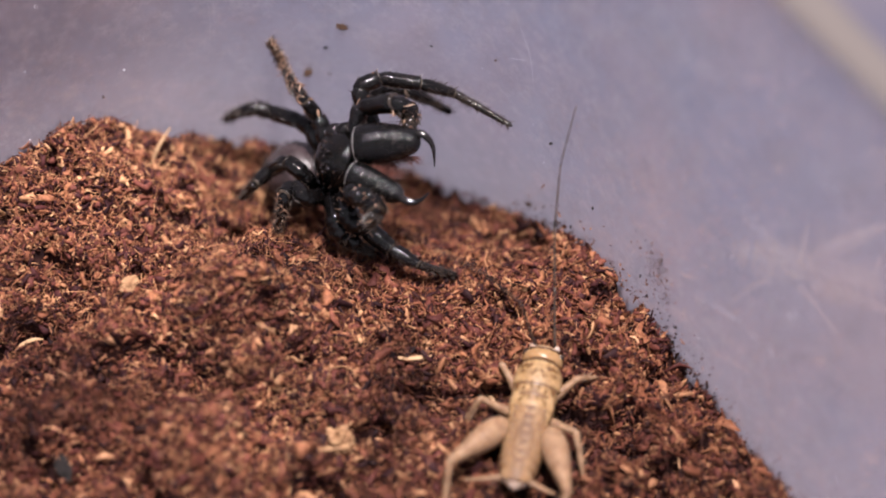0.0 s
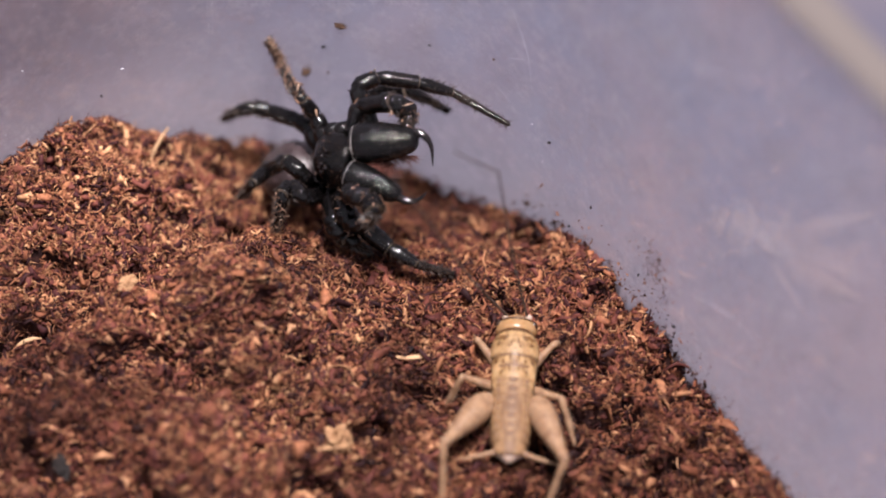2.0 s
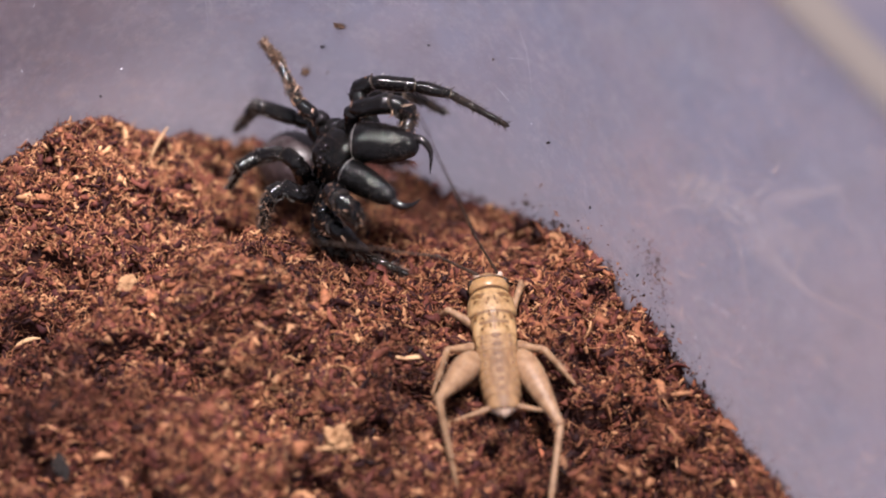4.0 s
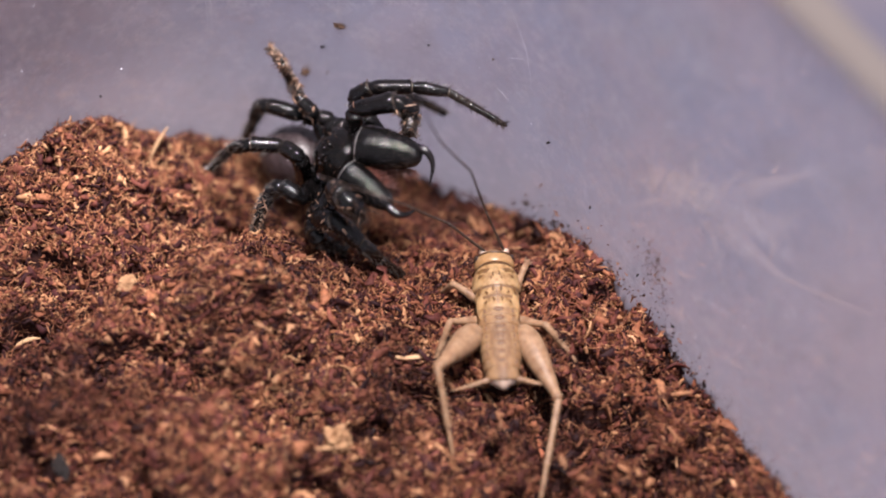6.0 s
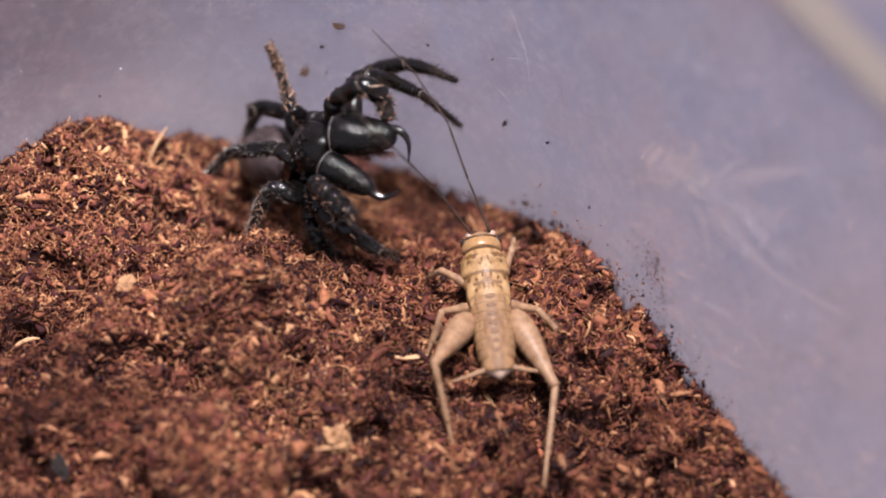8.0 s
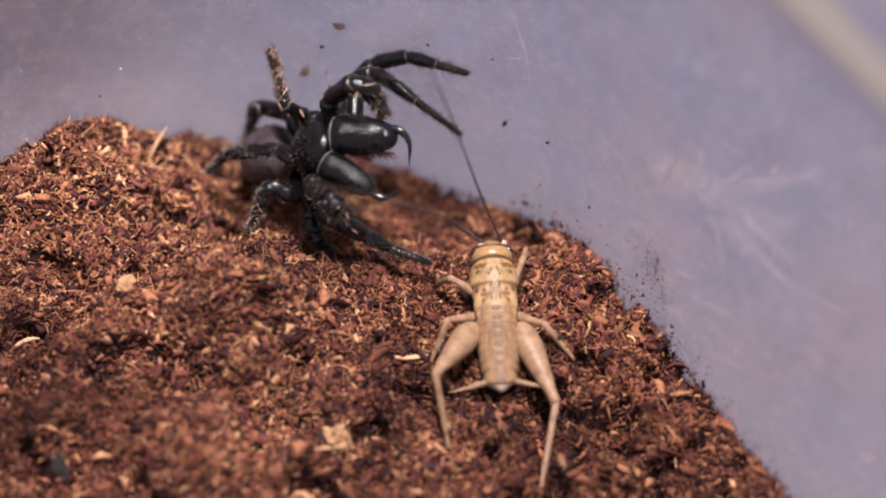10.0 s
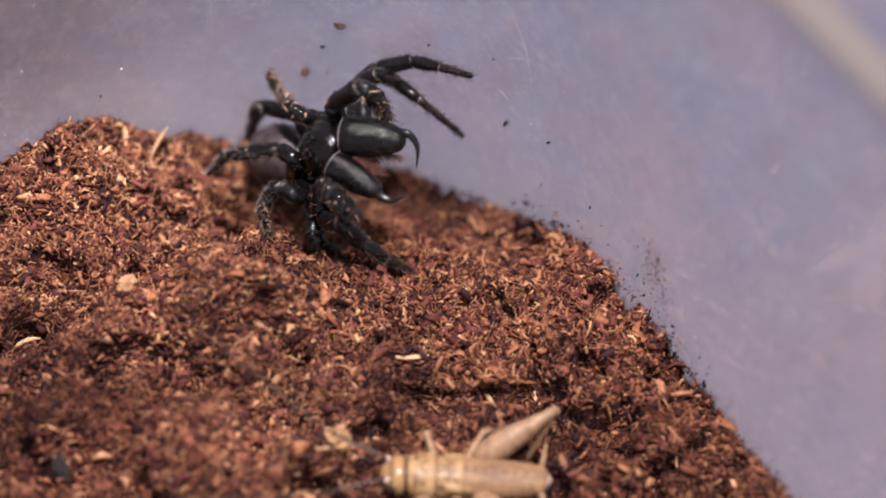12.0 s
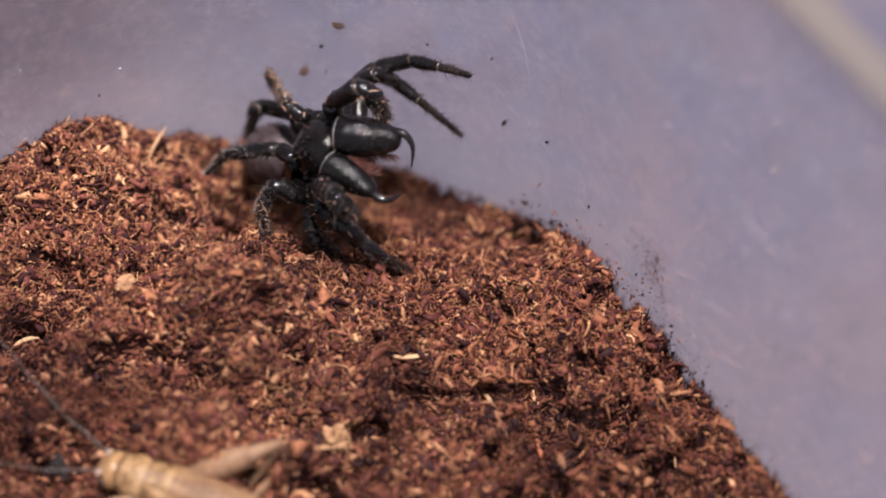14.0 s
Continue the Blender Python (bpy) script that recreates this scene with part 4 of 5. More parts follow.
build_limb(REAR_LEFT, LEG, (0.99, 0.92, 0.85, 0.74, 0.59, 0.41), 4)
build_limb(FRONT_RIGHT, LEG, (1.25, 1.2, 1.06, 0.82, 0.56, 0.34), 5, {0: 10, 1: 16, 2: 6})
build_limb(SECOND_RIGHT, LEG, (1.25, 1.2, 1.06, 0.82, 0.58, 0.36), 6)
build_limb(THIRD_RIGHT, LEG, (0.99, 0.95, 0.90, 0.77, 0.63, 0.45), 7, {3: 20, 4: 40})
build_limb(REAR_RIGHT, LEG, (0.99, 0.95, 0.85, 0.77, 0.59, 0.41), 8)
build_limb(PALP_LEFT, PALP, (0.95, 1.0, 1.08, 1.02, 0.80), 9, {1: 6, 2: 22, 3: 26})
build_limb(PALP_RIGHT, PALP, (1.05, 1.15, 1.2, 1.1, 0.68), 10, {1: 10, 2: 14, 3: 6})


def build_spider_body():
    # carapace: low dome with a raised head region and a central pit
    bm = ellipsoid((3.4, 0, -0.6), (3.9, 3.5, 1.7), u=48, v=28)
    for q in bm.verts:
        if q.co.z > -0.2:
            head = math.exp(-((q.co.x - 3.6) / 2.4) ** 2 - (q.co.y / 2.6) ** 2)
            pit = math.exp(-((q.co.x + 0.8) / 0.7) ** 2 - (q.co.y / 1.3) ** 2)
            ray = 0.26 * math.cos(7 * math.atan2(q.co.y, q.co.x + 0.8)) * min(1, math.hypot(q.co.x, q.co.y) / 3)
            q.co.z += 1.25 * head - 0.6 * pit + ray * (1 - head)
    part("carapace", bm, CARAPACE, spider)
    part("sternum", ellipsoid((0.2, 0, -2.0), (4.6, 3.4, 1.4)), TARSUS, spider)
    for i in range(4):
        for s in (1, -1):
            x = 3.6 - 2.4 * i
            part("coxa", round_tube([(x * 0.75, s * 1.6, -1.9, 0.8), (x * 0.9, s * 2.9, -1.7, 1.3), (x, s * 4.1, -1.4, 1.15), (x, s * 4.6, -1.3, 0.5)], 10, 3), BLACK, spider)
    part("waist", round_tube([(-5.2, 0, -0.6, 0.9), (-6.0, -0.4, -1.0, 0.8), (-6.8, -0.7, -1.4, 0.9)], 10, 2), TARSUS, spider)
    bm = ellipsoid((-8.6, -1.2, -2.0), (5.0, 3.95, 3.85), u=32, v=20)
    for q in bm.verts:
        q.co += q.co.normalized() * 0.12 * noise.noise(q.co * 0.9)
    abdomen = part("abdomen", bm, VELVET, spider, "dull plum-brown velvety abdomen")
    g = random.Random(15)
    bm = bmesh.new()
    for _ in range(900):
        d = Vector((g.gauss(0, 1), g.gauss(0, 1), g.gauss(0, 1))).normalized()
        q = Vector((-8.6 + 5.0 * d.x, -1.2 + 3.95 * d.y, -2.0 + 3.85 * d.z))
        spike(bm, q, q + d * g.uniform(0.25, 0.5) + Vector((-0.5, 0, 0)), 0.03)
    part("bristles", bm, BRISTLE, abdomen, smooth=False)
    for s in (1, -1):
        part("spinneret", round_tube([(-13.4, s * 0.7 - 1.2, -2.6, 0.55), (-14.8, s * 1.0 - 1.2, -2.3, 0.42), (-16.0, s * 1.3 - 1.2, -2.0, 0.2)], 8, 3), TARSUS, abdomen)
    for x, y, z, r in ((5.0, 0.45, 2.3, 0.22), (5.0, -0.45, 2.3, 0.22), (5.3, 1.0, 1.9, 0.26), (5.3, -1.0, 1.9, 0.26), (4.6, 0.9, 2.4, 0.2), (4.6, -0.9, 2.4, 0.2),
                       (4.5, 1.4, 2.1, 0.22), (4.5, -1.4, 2.1, 0.22)):
        part("eye", ellipsoid((x, y, z), (r, r, r), u=10, v=8), FANG, spider)
    g = random.Random(5)
    # jaws and fangs
    for base, tip, r, fang in (((6.5, 1.75, 0.8), (13.8, 2.1, -5.1), 2.45, ((13.0, 3.0, -4.5), (14.2, 2.8, -5.6), (14.8, 1.5, -6.5), (14.1, -0.9, -7.2))),
                               ((7.0, -1.0, 1.6), (13.5, -4.3, -3.0), 1.82, ((13.0, -4.2, -2.6), (14.3, -4.95, -3.6), (14.9, -4.75, -4.7), (14.8, -3.8, -6.0)))):
        a, b = Vector(base), Vector(tip)
        shape = []
        for s, k in ((0.17, 0.5), (0.20, 0.82), (0.28, 0.97), (0.45, 1.0), (0.64, 0.92), (0.82, 0.76), (0.94, 0.58), (1.0, 0.40), (1.03, 0.15)):
            q = a.lerp(b, s) + Vector((0.84, 0, 0.55)) * (0.25 * math.sin(s * math.pi))
            shape.append((*q, r * k, r * k * 0.94))
        jaw = part("jaw", wrinkled(roughened(round_tube(shape, 48, 24), 0.05, 1.9), a, (b - a).normalized(), 0.02), JAW, spider)
        f = [Vector(q) for q in fang]
        part("fang", round_tube([(*f[0], 0.58), (*f[1], 0.47), (*f[2], 0.29), (*f[3], 0.05)], 12, 6), FANG, jaw, "long curved glossy black fang")
        fore = (b - a).normalized()
        e_side = fore.cross(Vector((0.84, 0, 0.55))).normalized()
        e_out = e_side.cross(fore)
        # fringe of reddish hair along the inner edge of the jaw
        bm = bmesh.new()
        for _ in range(260):
            s = g.uniform(0.4, 0.84)
            q = a.lerp(b, s) + Vector((0.2, -0.8 if base[1] > 0 else 0.9, -0.35)) * r * 0.86
            d = Vector((0.5, -0.6 if base[1] > 0 else 0.6, -0.8)) + Vector((g.uniform(-0.6, 0.6), g.uniform(-0.6, 0.6), g.uniform(-0.6, 0.6)))
            spike(bm, q, q + d * g.uniform(0.6, 1.3), 0.05)
        part("hair_fringe", bm, MOUTH, jaw, "reddish hair fringe", smooth=False)
        bm = bmesh.new()
        for _ in range(240):
            s, t = g.uniform(0.26, 0.98), g.uniform(-1.9, 1.9)
            out = e_out * math.cos(t) + e_side * math.sin(t)
            q = a.lerp(b, s) + out * r * (0.97 - 0.35 * max(0, s - 0.7) ** 2 * 10)
            spike(bm, q, q + out * g.uniform(0.05, 0.22) + (b - a).normalized() * g.uniform(0.3, 0.6), 0.028)
        part("bristles", bm, BRISTLE, jaw, smooth=False)
        # pale skin where the jaw meets the carapace
        lo, hi = (-1.0, 2.0) if base[1] > 0 else (-2.0, 1.0)
        ring = [a.lerp(b, 0.235) + (e_out * math.cos(t) + e_side * math.sin(t)) * r * 0.95 for t in np.linspace(lo, hi, 16)]
        part("membrane", tube([(*q, 0.03 + 0.06 * math.sin(math.pi * i / 15), 0.06) for i, q in enumerate(ring)], 6), SKIN, jaw, "thin pale membrane at the jaw's base")
    # fibre dust on the back and between the jaws
    bm = bmesh.new()
    for _ in range(95):
        x, y = g.uniform(-1.2, 7.0), g.uniform(-3.6, 3.6)
        inside = 1 - ((x - 3.4) / 3.9) ** 2 - (y / 3.5) ** 2
        if inside < 0.04:
            continue
        z = 1.7 * math.sqrt(inside) - 0.56 + 1.25 * math.exp(-((x - 3.6) / 2.4) ** 2 - (y / 2.6) ** 2)
        d = Vector((g.uniform(-1, 1), g.uniform(-1, 1), g.uniform(-0.3, 0.6))).normalized() * g.uniform(0.06, 0.24)
        q = Vector((x, y, z))
        w = g.uniform(0.02, 0.06)
        round_tube([(*(q - d), w * 0.4), (*q, w), (*(q + d), w * 0.3)], 5, 2, bm)
    part("clinging_fibre", bm, BACK_DUST, spider, "brown fibre dust on the back", smooth=False)
    bm = ellipsoid((9.4, -0.7, -3.2), (1.2, 0.8, 0.9))
    for _ in range(160):
        d = Vector((g.gauss(0.5, 0.6), g.gauss(0, 0.6), g.gauss(-0.5, 0.5))).normalized()
        q = Vector((9.4 + 1.1 * d.x, -0.7 + 0.75 * d.y, -3.2 + 0.85 * d.z))
        spike(bm, q, q + d * g.uniform(0.5, 1.2), 0.05)
    part("mouth", bm, MOUTH, spider, "reddish-brown hairy mouthparts", smooth=False)


build_spider_body()


def spider_rows():
    """The poses of every limb segment in the body's space, time by time."""
    big = Matrix.Diagonal((1000, 1000, 1000, 1))
    for plan, made in SPIDER_LIMBS:
        rows = [[] for _ in made]
        for t, bs, ls in SPIDER_TIMES:
            inv = BODIES[bs].inverted()
            joints = [plan["hip"] * MM] + [inv @ (j * MM) for j in plan["joints"].get(ls, plan["joints"]["E"])]
            for i, seg in enumerate(made):
                rows[i].append((t, frame_between(joints[i], joints[i + 1], Vector((0.84, 0.05, 0.55)))))
        for seg, r in zip(made, rows):
            walk(seg, r)
    walk(spider, [(t, BODIES[bs]) for t, bs, ls in SPIDER_TIMES])

# ---- the cricket: a wingless young one that creeps up, then turns and runs off ----
cricket = tagged(new("cricket"), "straw-coloured young house cricket with brown markings, walking on coconut fibre", "cricket")
CRICKET_LIMBS = []


def rings(rows, sides=20):
    """A body section along x: rows of (x, half width, half height, centre height)."""
    return tube([(x, 0, c, w, h) for x, w, h, c in spline(rows, 4)], sides, hint=(0, 0, 1))


def build_cricket():
    head = part("head", rings([(8.9, 0.5, 0.5, -2.0), (8.7, 1.5, 1.2, -1.9), (8.0, 2.2, 1.75, -1.8), (7.3, 2.38, 1.98, -1.75), (6.75, 2.25, 1.85, -1.75), (6.45, 1.7, 1.45, -1.75)]), HEADSHELL, cricket,
                "smooth rounded straw-coloured head")
    part("face_bar", tube([(8.55, y, -1.75 + 1.25 * math.sqrt(1 - (y / 2.0) ** 2), 0.17, 0.13) for y in np.linspace(-1.3, 1.3, 12)], 6, hint=(0, 0, 1)), LIMB, head, "pale bar across the face")
    for s in (1, -1):
        part("eye", ellipsoid((7.9, s * 1.95, -1.5), (0.62, 0.5, 0.75), u=14, v=10), EYE_MAT, head)
        part("feeler_socket", ellipsoid((8.55, s * 1.35, -0.62), (0.38, 0.44, 0.42), u=10, v=8), PALE, head)
        part("mouth_palp", round_tube([(8.5, s * 0.8, -2.9, 0.2), (9.1, s * 1.1, -3.4, 0.17), (9.4, s * 1.3, -4.0, 0.12)], 6, 3), LIMB, head)
    part("brow_band", tube([(8.12, y, -1.8 + 1.80 * math.sqrt(1 - (y / 2.2) ** 2), 0.16, 0.12) for y in np.linspace(-1.75, 1.75, 16)], 6, hint=(0, 0, 1)), EDGE, head, "dark band across the brow")
    part("pronotum", rings([(6.2, 1.8, 1.5, -1.7), (6.05, 2.36, 1.98, -1.65), (5.3, 2.72, 2.12, -1.65), (4.2, 2.85, 2.16, -1.65), (3.4, 2.78, 2.1, -1.7), (3.2, 2.1, 1.7, -1.7)]), SHELL, cricket,
         "saddle-shaped shield with dark brown patches")
    part("collar", rings([(6.75, 1.7, 1.35, -1.75), (6.5, 1.85, 1.48, -1.75), (6.1, 1.95, 1.52, -1.75), (5.85, 1.9, 1.45, -1.75)]), EDGE, cricket)
    # dark rim of the shield, and the seams of the plates behind it
    for x, w, h in ((6.16, 2.30, 1.93), (3.36, 2.66, 2.05), (1.90, 2.56, 2.03)):
        part("plate_rim", rings([(x + 0.13, w * 0.9, h * 0.88, -1.7), (x + 0.05, w * 1.0, h * 1.0, -1.67), (x - 0.07, w * 1.005, h * 1.005, -1.67), (x - 0.13, w * 0.9, h * 0.88, -1.7)]), EDGE if x > 6 else SEAM, cricket)
    for x0, x1, w in ((3.35, 1.85, 2.62), (1.95, 0.35, 2.55)):
        part("thorax_plate", rings([(x0, w * 0.8, 1.7, -1.75), (x0 - 0.15, w * 0.96, 2.02, -1.72), ((x0 + x1) / 2, w, 2.08, -1.7), (x1 + 0.1, w * 0.99, 2.06, -1.72), (x1, w * 0.8, 1.6, -1.8)]), SHELL, cricket)
    # paired dark patches and dashes on the shield and the plates behind it: place, half sizes, section
    for mx, my, a, b, w, h, mat in ((5.30, 1.45, 0.26, 0.62, 2.75, 2.12, SPOT), (4.62, 1.85, 0.18, 0.28, 2.83, 2.14, SPOT), (4.75, 0.36, 0.26, 0.11, 2.82, 2.14, SPOT), (4.25, 0.62, 0.14, 0.13, 2.85, 2.15, SPOT),
                                    (2.75, 0.46, 0.34, 0.13, 2.66, 2.07, SPOT), (2.70, 2.05, 0.42, 0.15, 2.66, 2.07, SPOT), (2.35, 1.25, 0.20, 0.14, 2.66, 2.07, SPOT),
                                    (1.35, 0.48, 0.30, 0.12, 2.62, 2.07, SPOT), (1.05, 1.40, 0.18, 0.14, 2.62, 2.07, SPOT), (1.25, 2.25, 0.34, 0.13, 2.62, 2.07, SPOT),
                                    (2.55, 0.02, 0.40, 0.16, 2.66, 2.07, LIMB), (1.15, 0.02, 0.42, 0.15, 2.62, 2.07, LIMB)):
        for s in ((1, -1) if my > 0.1 else (1,)):
            bm = ellipsoid((0, 0, 0), (a * 1.4, b * 1.25, 0.05), u=14, v=8)
            for q in bm.verts:
                y = s * my + q.co.y * (1 + 0.25 * math.sin(9 * q.co.x + mx))
                q.co = Vector((mx + q.co.x + 0.10 * math.sin(6 * y + 2 * mx), y, q.co.z - 1.67 + h * math.sqrt(max(0, 1 - (y / w) ** 2))))
            part("marking", bm, mat, cricket)
    for s in (1, -1):
        part("wing_pad", round_tube([(2.4, s * 1.75, -0.35, 0.45, 0.18), (1.2, s * 1.9, -0.45, 0.72, 0.2), (-0.4, s * 1.85, -0.55, 0.6, 0.16), (-1.2, s * 1.75, -0.6, 0.2, 0.08)], 8, 3, hint=(0, s * 0.5, 1)), SHELL, cricket)
    x = 0.5
    for i in range(8):
        w = (2.54, 2.48, 2.44, 2.40, 2.36, 2.30, 2.20, 1.95)[i]
        d = 1.12
        part("abdomen_ring", rings([(x, w * 0.85, 1.75 - 0.03 * i, -1.75), (x - 0.1, w * 0.975, 2.02 - 0.05 * i, -1.72), (x - d * 0.6, w, 2.05 - 0.06 * i, -1.74), (x - d, w * 0.985, 2.02 - 0.06 * i, -1.78),
                                    (x - d - 0.08, w * 0.8, 1.6, -1.8)], 18), BELLY, cricket)
        if i < 7:
            bm = ellipsoid((x - d * 0.5, 0, -1.72 + 2.05 - 0.06 * i), (0.30, 0.62 - 0.03 * i, 0.06), u=12, v=6)
            part("back_spot", bm, STRIPE, cricket)
            for y in (-1.58, 1.58):
                top = -1.74 + (2.05 - 0.06 * i) * math.sqrt(1 - (y / w) ** 2)
                part("side_dash", ellipsoid((x - d * 0.5, y, top), (0.34, 0.14, 0.05), u=10, v=6), STRIPE, cricket)
            part("ring_seam", rings([(x - d + 0.10, w * 0.9, 1.8 - 0.05 * i, -1.76), (x - d + 0.02, w * 0.995, 2.05 - 0.06 * i, -1.77), (x - d - 0.14, w * 0.99, 2.03 - 0.06 * i, -1.77), (x - d - 0.2, w * 0.9, 1.8 - 0.05 * i, -1.77)], 18), SEAM, cricket)
        x -= d
    part("tail_plate", rings([(x + 0.5, 1.8, 1.5, -1.65), (x + 0.1, 1.72, 1.45, -1.6), (x - 0.35, 1.5, 1.25, -1.55), (x - 0.9, 0.8, 0.8, -1.6), (x - 1.3, 0.2, 0.25, -1.7)]), PALE, cricket, "pale pinkish-white tail tip")
    for s in (1, -1):
        part("cercus", round_tube([(-8.3, s * 0.8, -1.4, 0.42), (-8.8, s * 2.4, -1.5, 0.34), (-9.1, s * 4.2, -1.9, 0.22), (-9.3, s * 6.0, -2.3, 0.06)], 7, 4), LIMB, cricket, "tapered tail feeler")


build_cricket()
# long thin feelers: each a whip of four pieces, bent from time to time
FEELERS = {"near": [], "far": []}
FEELER_BENDS = {"near": [], "far": []}
FEELER_ROOT = {"near": Vector((8.6, 1.15, -0.4)), "far": Vector((8.6, -1.15, -0.4))}
WHIP = (0.18, 0.145, 0.13, 0.11, 0.07)
for side in FEELERS:
    for i in range(4):
        bm = round_tube([(-0.04, 0, 0, WHIP[i]), (2.3, 0, 0.06, WHIP[i] * 0.7 + WHIP[i + 1] * 0.3), (4.7, 0, 0.06, WHIP[i] * 0.3 + WHIP[i + 1] * 0.7), (7.04, 0, 0, WHIP[i + 1])], 6, 3)
        FEELERS[side].append(part("feeler_base" if i == 0 else "feeler_whip", bm, FEELER, cricket, "long thread-thin dark feeler"))


def feeler_at(side, t, *joints):
    """The ends of a feeler's pieces in the cricket's space, in millimetres."""
    FEELER_BENDS[side].append((t, [FEELER_ROOT[side]] + [Vector(j) for j in joints]))


feeler_at("far", 0, (13.8, -0.0, 4.2), (19.0, 1.1, 8.7), (24.2, 1.6, 13.3), (29.6, 0.9, 17.8))
feeler_at("far", 0.4, (11.6, -1.1, 5.9), (14.4, -1.1, 12.3), (17.2, -1.1, 18.7), (18.8, 2.3, 24.6))
feeler_at("far", 0.55, (13.5, -0.5, 4.6), (18.3, 0.3, 9.5), (23.2, 1.4, 14.5), (27.7, 3.5, 19.4))
feeler_at("far", 0.8, (11.3, 0.4, 5.9), (13.9, 1.9, 12.2), (16.6, 2.9, 18.6), (19.2, 3.5, 25.0))
feeler_at("far", 1.2, (11.3, -0.2, 6.0), (13.7, 1.7, 12.3), (15.8, 4.1, 18.5), (17.6, 7.0, 24.6))
feeler_at("far", 1.6, (9.6, 0.3, 6.4), (10.4, 2.0, 13.1), (10.9, 4.1, 19.8), (11.0, 6.7, 26.3))
feeler_at("far", 2.0, (10.9, 0.4, 6.0), (13.2, 1.6, 12.5), (15.4, 2.8, 19.1), (14.5, 7.7, 24.0))
feeler_at("far", 2.45, (10.0, 0.5, 6.2), (10.9, 3.5, 12.5), (10.9, 7.5, 18.2), (10.7, 11.6, 23.9))
feeler_at("far", 3.0, (9.9, 1.5, 6.0), (11.1, 3.8, 12.5), (12.2, 6.2, 18.9), (13.2, 8.5, 25.5))
feeler_at("far", 5.5, (11.6, 1.5, 5.4), (14.6, 3.7, 11.3), (17.5, 6.1, 17.2), (20.3, 8.7, 23.0))
feeler_at("far", 6.0, (9.5, 1.0, 6.2), (10.3, 2.7, 12.9), (10.0, 6.2, 19.0), (10.4, 8.5, 25.6))
feeler_at("far", 6.5, (9.2, 1.7, 6.0), (9.7, 4.4, 12.4), (10.3, 6.5, 19.0), (6.8, 11.1, 23.0))
feeler_at("far", 7.0, (13.6, 0.7, 4.1), (18.7, 2.2, 8.7), (23.6, 4.5, 13.1), (27.2, 9.5, 16.5))
feeler_at("far", 7.5, (11.5, 1.8, 5.3), (14.5, 4.3, 11.1), (17.4, 6.6, 17.0), (20.3, 8.8, 23.0))
feeler_at("far", 7.7, (14.1, 0.2, 3.6), (19.8, 0.1, 7.8), (25.3, 1.7, 11.8), (29.0, 7.0, 14.6))
feeler_at("far", 8.0, (13.5, 1.0, 4.1), (18.5, 2.8, 8.7), (23.0, 6.2, 12.9), (26.8, 10.6, 16.6))
feeler_at("far", 8.2, (14.1, 1.1, 3.4), (19.6, 2.8, 7.2), (24.8, 5.9, 10.8), (29.4, 10.1, 13.9))
feeler_at("far", 10.3, (10.6, 1.0, 5.9), (12.7, 2.9, 12.4), (14.6, 4.7, 18.9), (16.4, 6.5, 25.4))
feeler_at("far", 10.5, (14.0, 1.3, 3.3), (19.5, 3.3, 7.2), (25.0, 5.2, 11.0), (29.2, 9.8, 14.1))
feeler_at("near", 0, (9.7, 3.2, 6.2), (8.9, 7.1, 12.0), (7.2, 11.3, 17.3), (5.5, 15.5, 22.6))
feeler_at("near", 1.0, (9.0, 4.5, 5.7), (9.4, 7.9, 11.9), (9.6, 11.1, 18.0), (9.8, 14.3, 24.3))
feeler_at("near", 2.0, (9.0, 4.8, 5.5), (9.8, 8.0, 11.7), (10.5, 11.0, 18.0), (11.1, 14.1, 24.3))
feeler_at("near", 3.0, (8.5, 6.0, 4.7), (7.8, 11.1, 9.4), (7.1, 16.1, 14.3), (6.3, 21.0, 19.2))
feeler_at("near", 5.5, (8.3, 5.6, 5.0), (6.4, 10.8, 9.3), (4.3, 15.9, 13.6), (2.2, 21.0, 18.0))
feeler_at("near", 6.0, (8.7, 5.3, 5.2), (7.8, 10.1, 10.3), (6.5, 14.9, 15.2), (5.1, 19.7, 20.1))
feeler_at("near", 6.5, (8.4, 5.5, 5.0), (7.4, 10.4, 10.0), (5.8, 15.4, 14.7), (4.2, 20.3, 19.4))
feeler_at("near", 7.0, (12.8, 4.4, 4.2), (16.4, 8.7, 8.4), (20.8, 11.2, 13.2), (24.7, 8.0, 18.1))
feeler_at("near", 7.5, (11.0, 4.0, 5.5), (12.8, 7.7, 11.2), (14.7, 11.0, 17.0), (17.2, 12.0, 23.5))
feeler_at("near", 8.0, (10.6, 4.3, 5.5), (12.1, 8.0, 11.2), (13.5, 11.9, 16.9), (14.8, 15.5, 22.8))
feeler_at("near", 8.2, (10.6, 4.3, 5.5), (12.1, 8.0, 11.3), (13.5, 11.8, 17.0), (14.8, 15.4, 22.8))
feeler_at("near", 10.3, (9.3, 5.5, 5.1), (8.6, 10.4, 10.0), (7.6, 15.4, 14.8), (6.4, 20.4, 19.5))
feeler_at("near", 10.5, (9.3, 5.3, 5.2), (9.6, 9.7, 10.6), (9.6, 14.1, 16.0), (9.5, 18.5, 21.5))
feeler_at("near", 10.8, (14.6, 3.4, -0.1), (20.4, 5.9, 2.9), (25.9, 8.6, 6.3), (31.2, 11.0, 10.2))
feeler_at("near", 14, (14.6, 3.4, -0.1), (20.4, 5.9, 2.9), (25.9, 8.6, 6.3), (31.2, 11.0, 10.2))
feeler_at("far", 10.8, (14.6, -3.4, 0.9), (20.4, -5.9, 3.9), (25.9, -8.6, 7.3), (31.2, -11.0, 11.2))
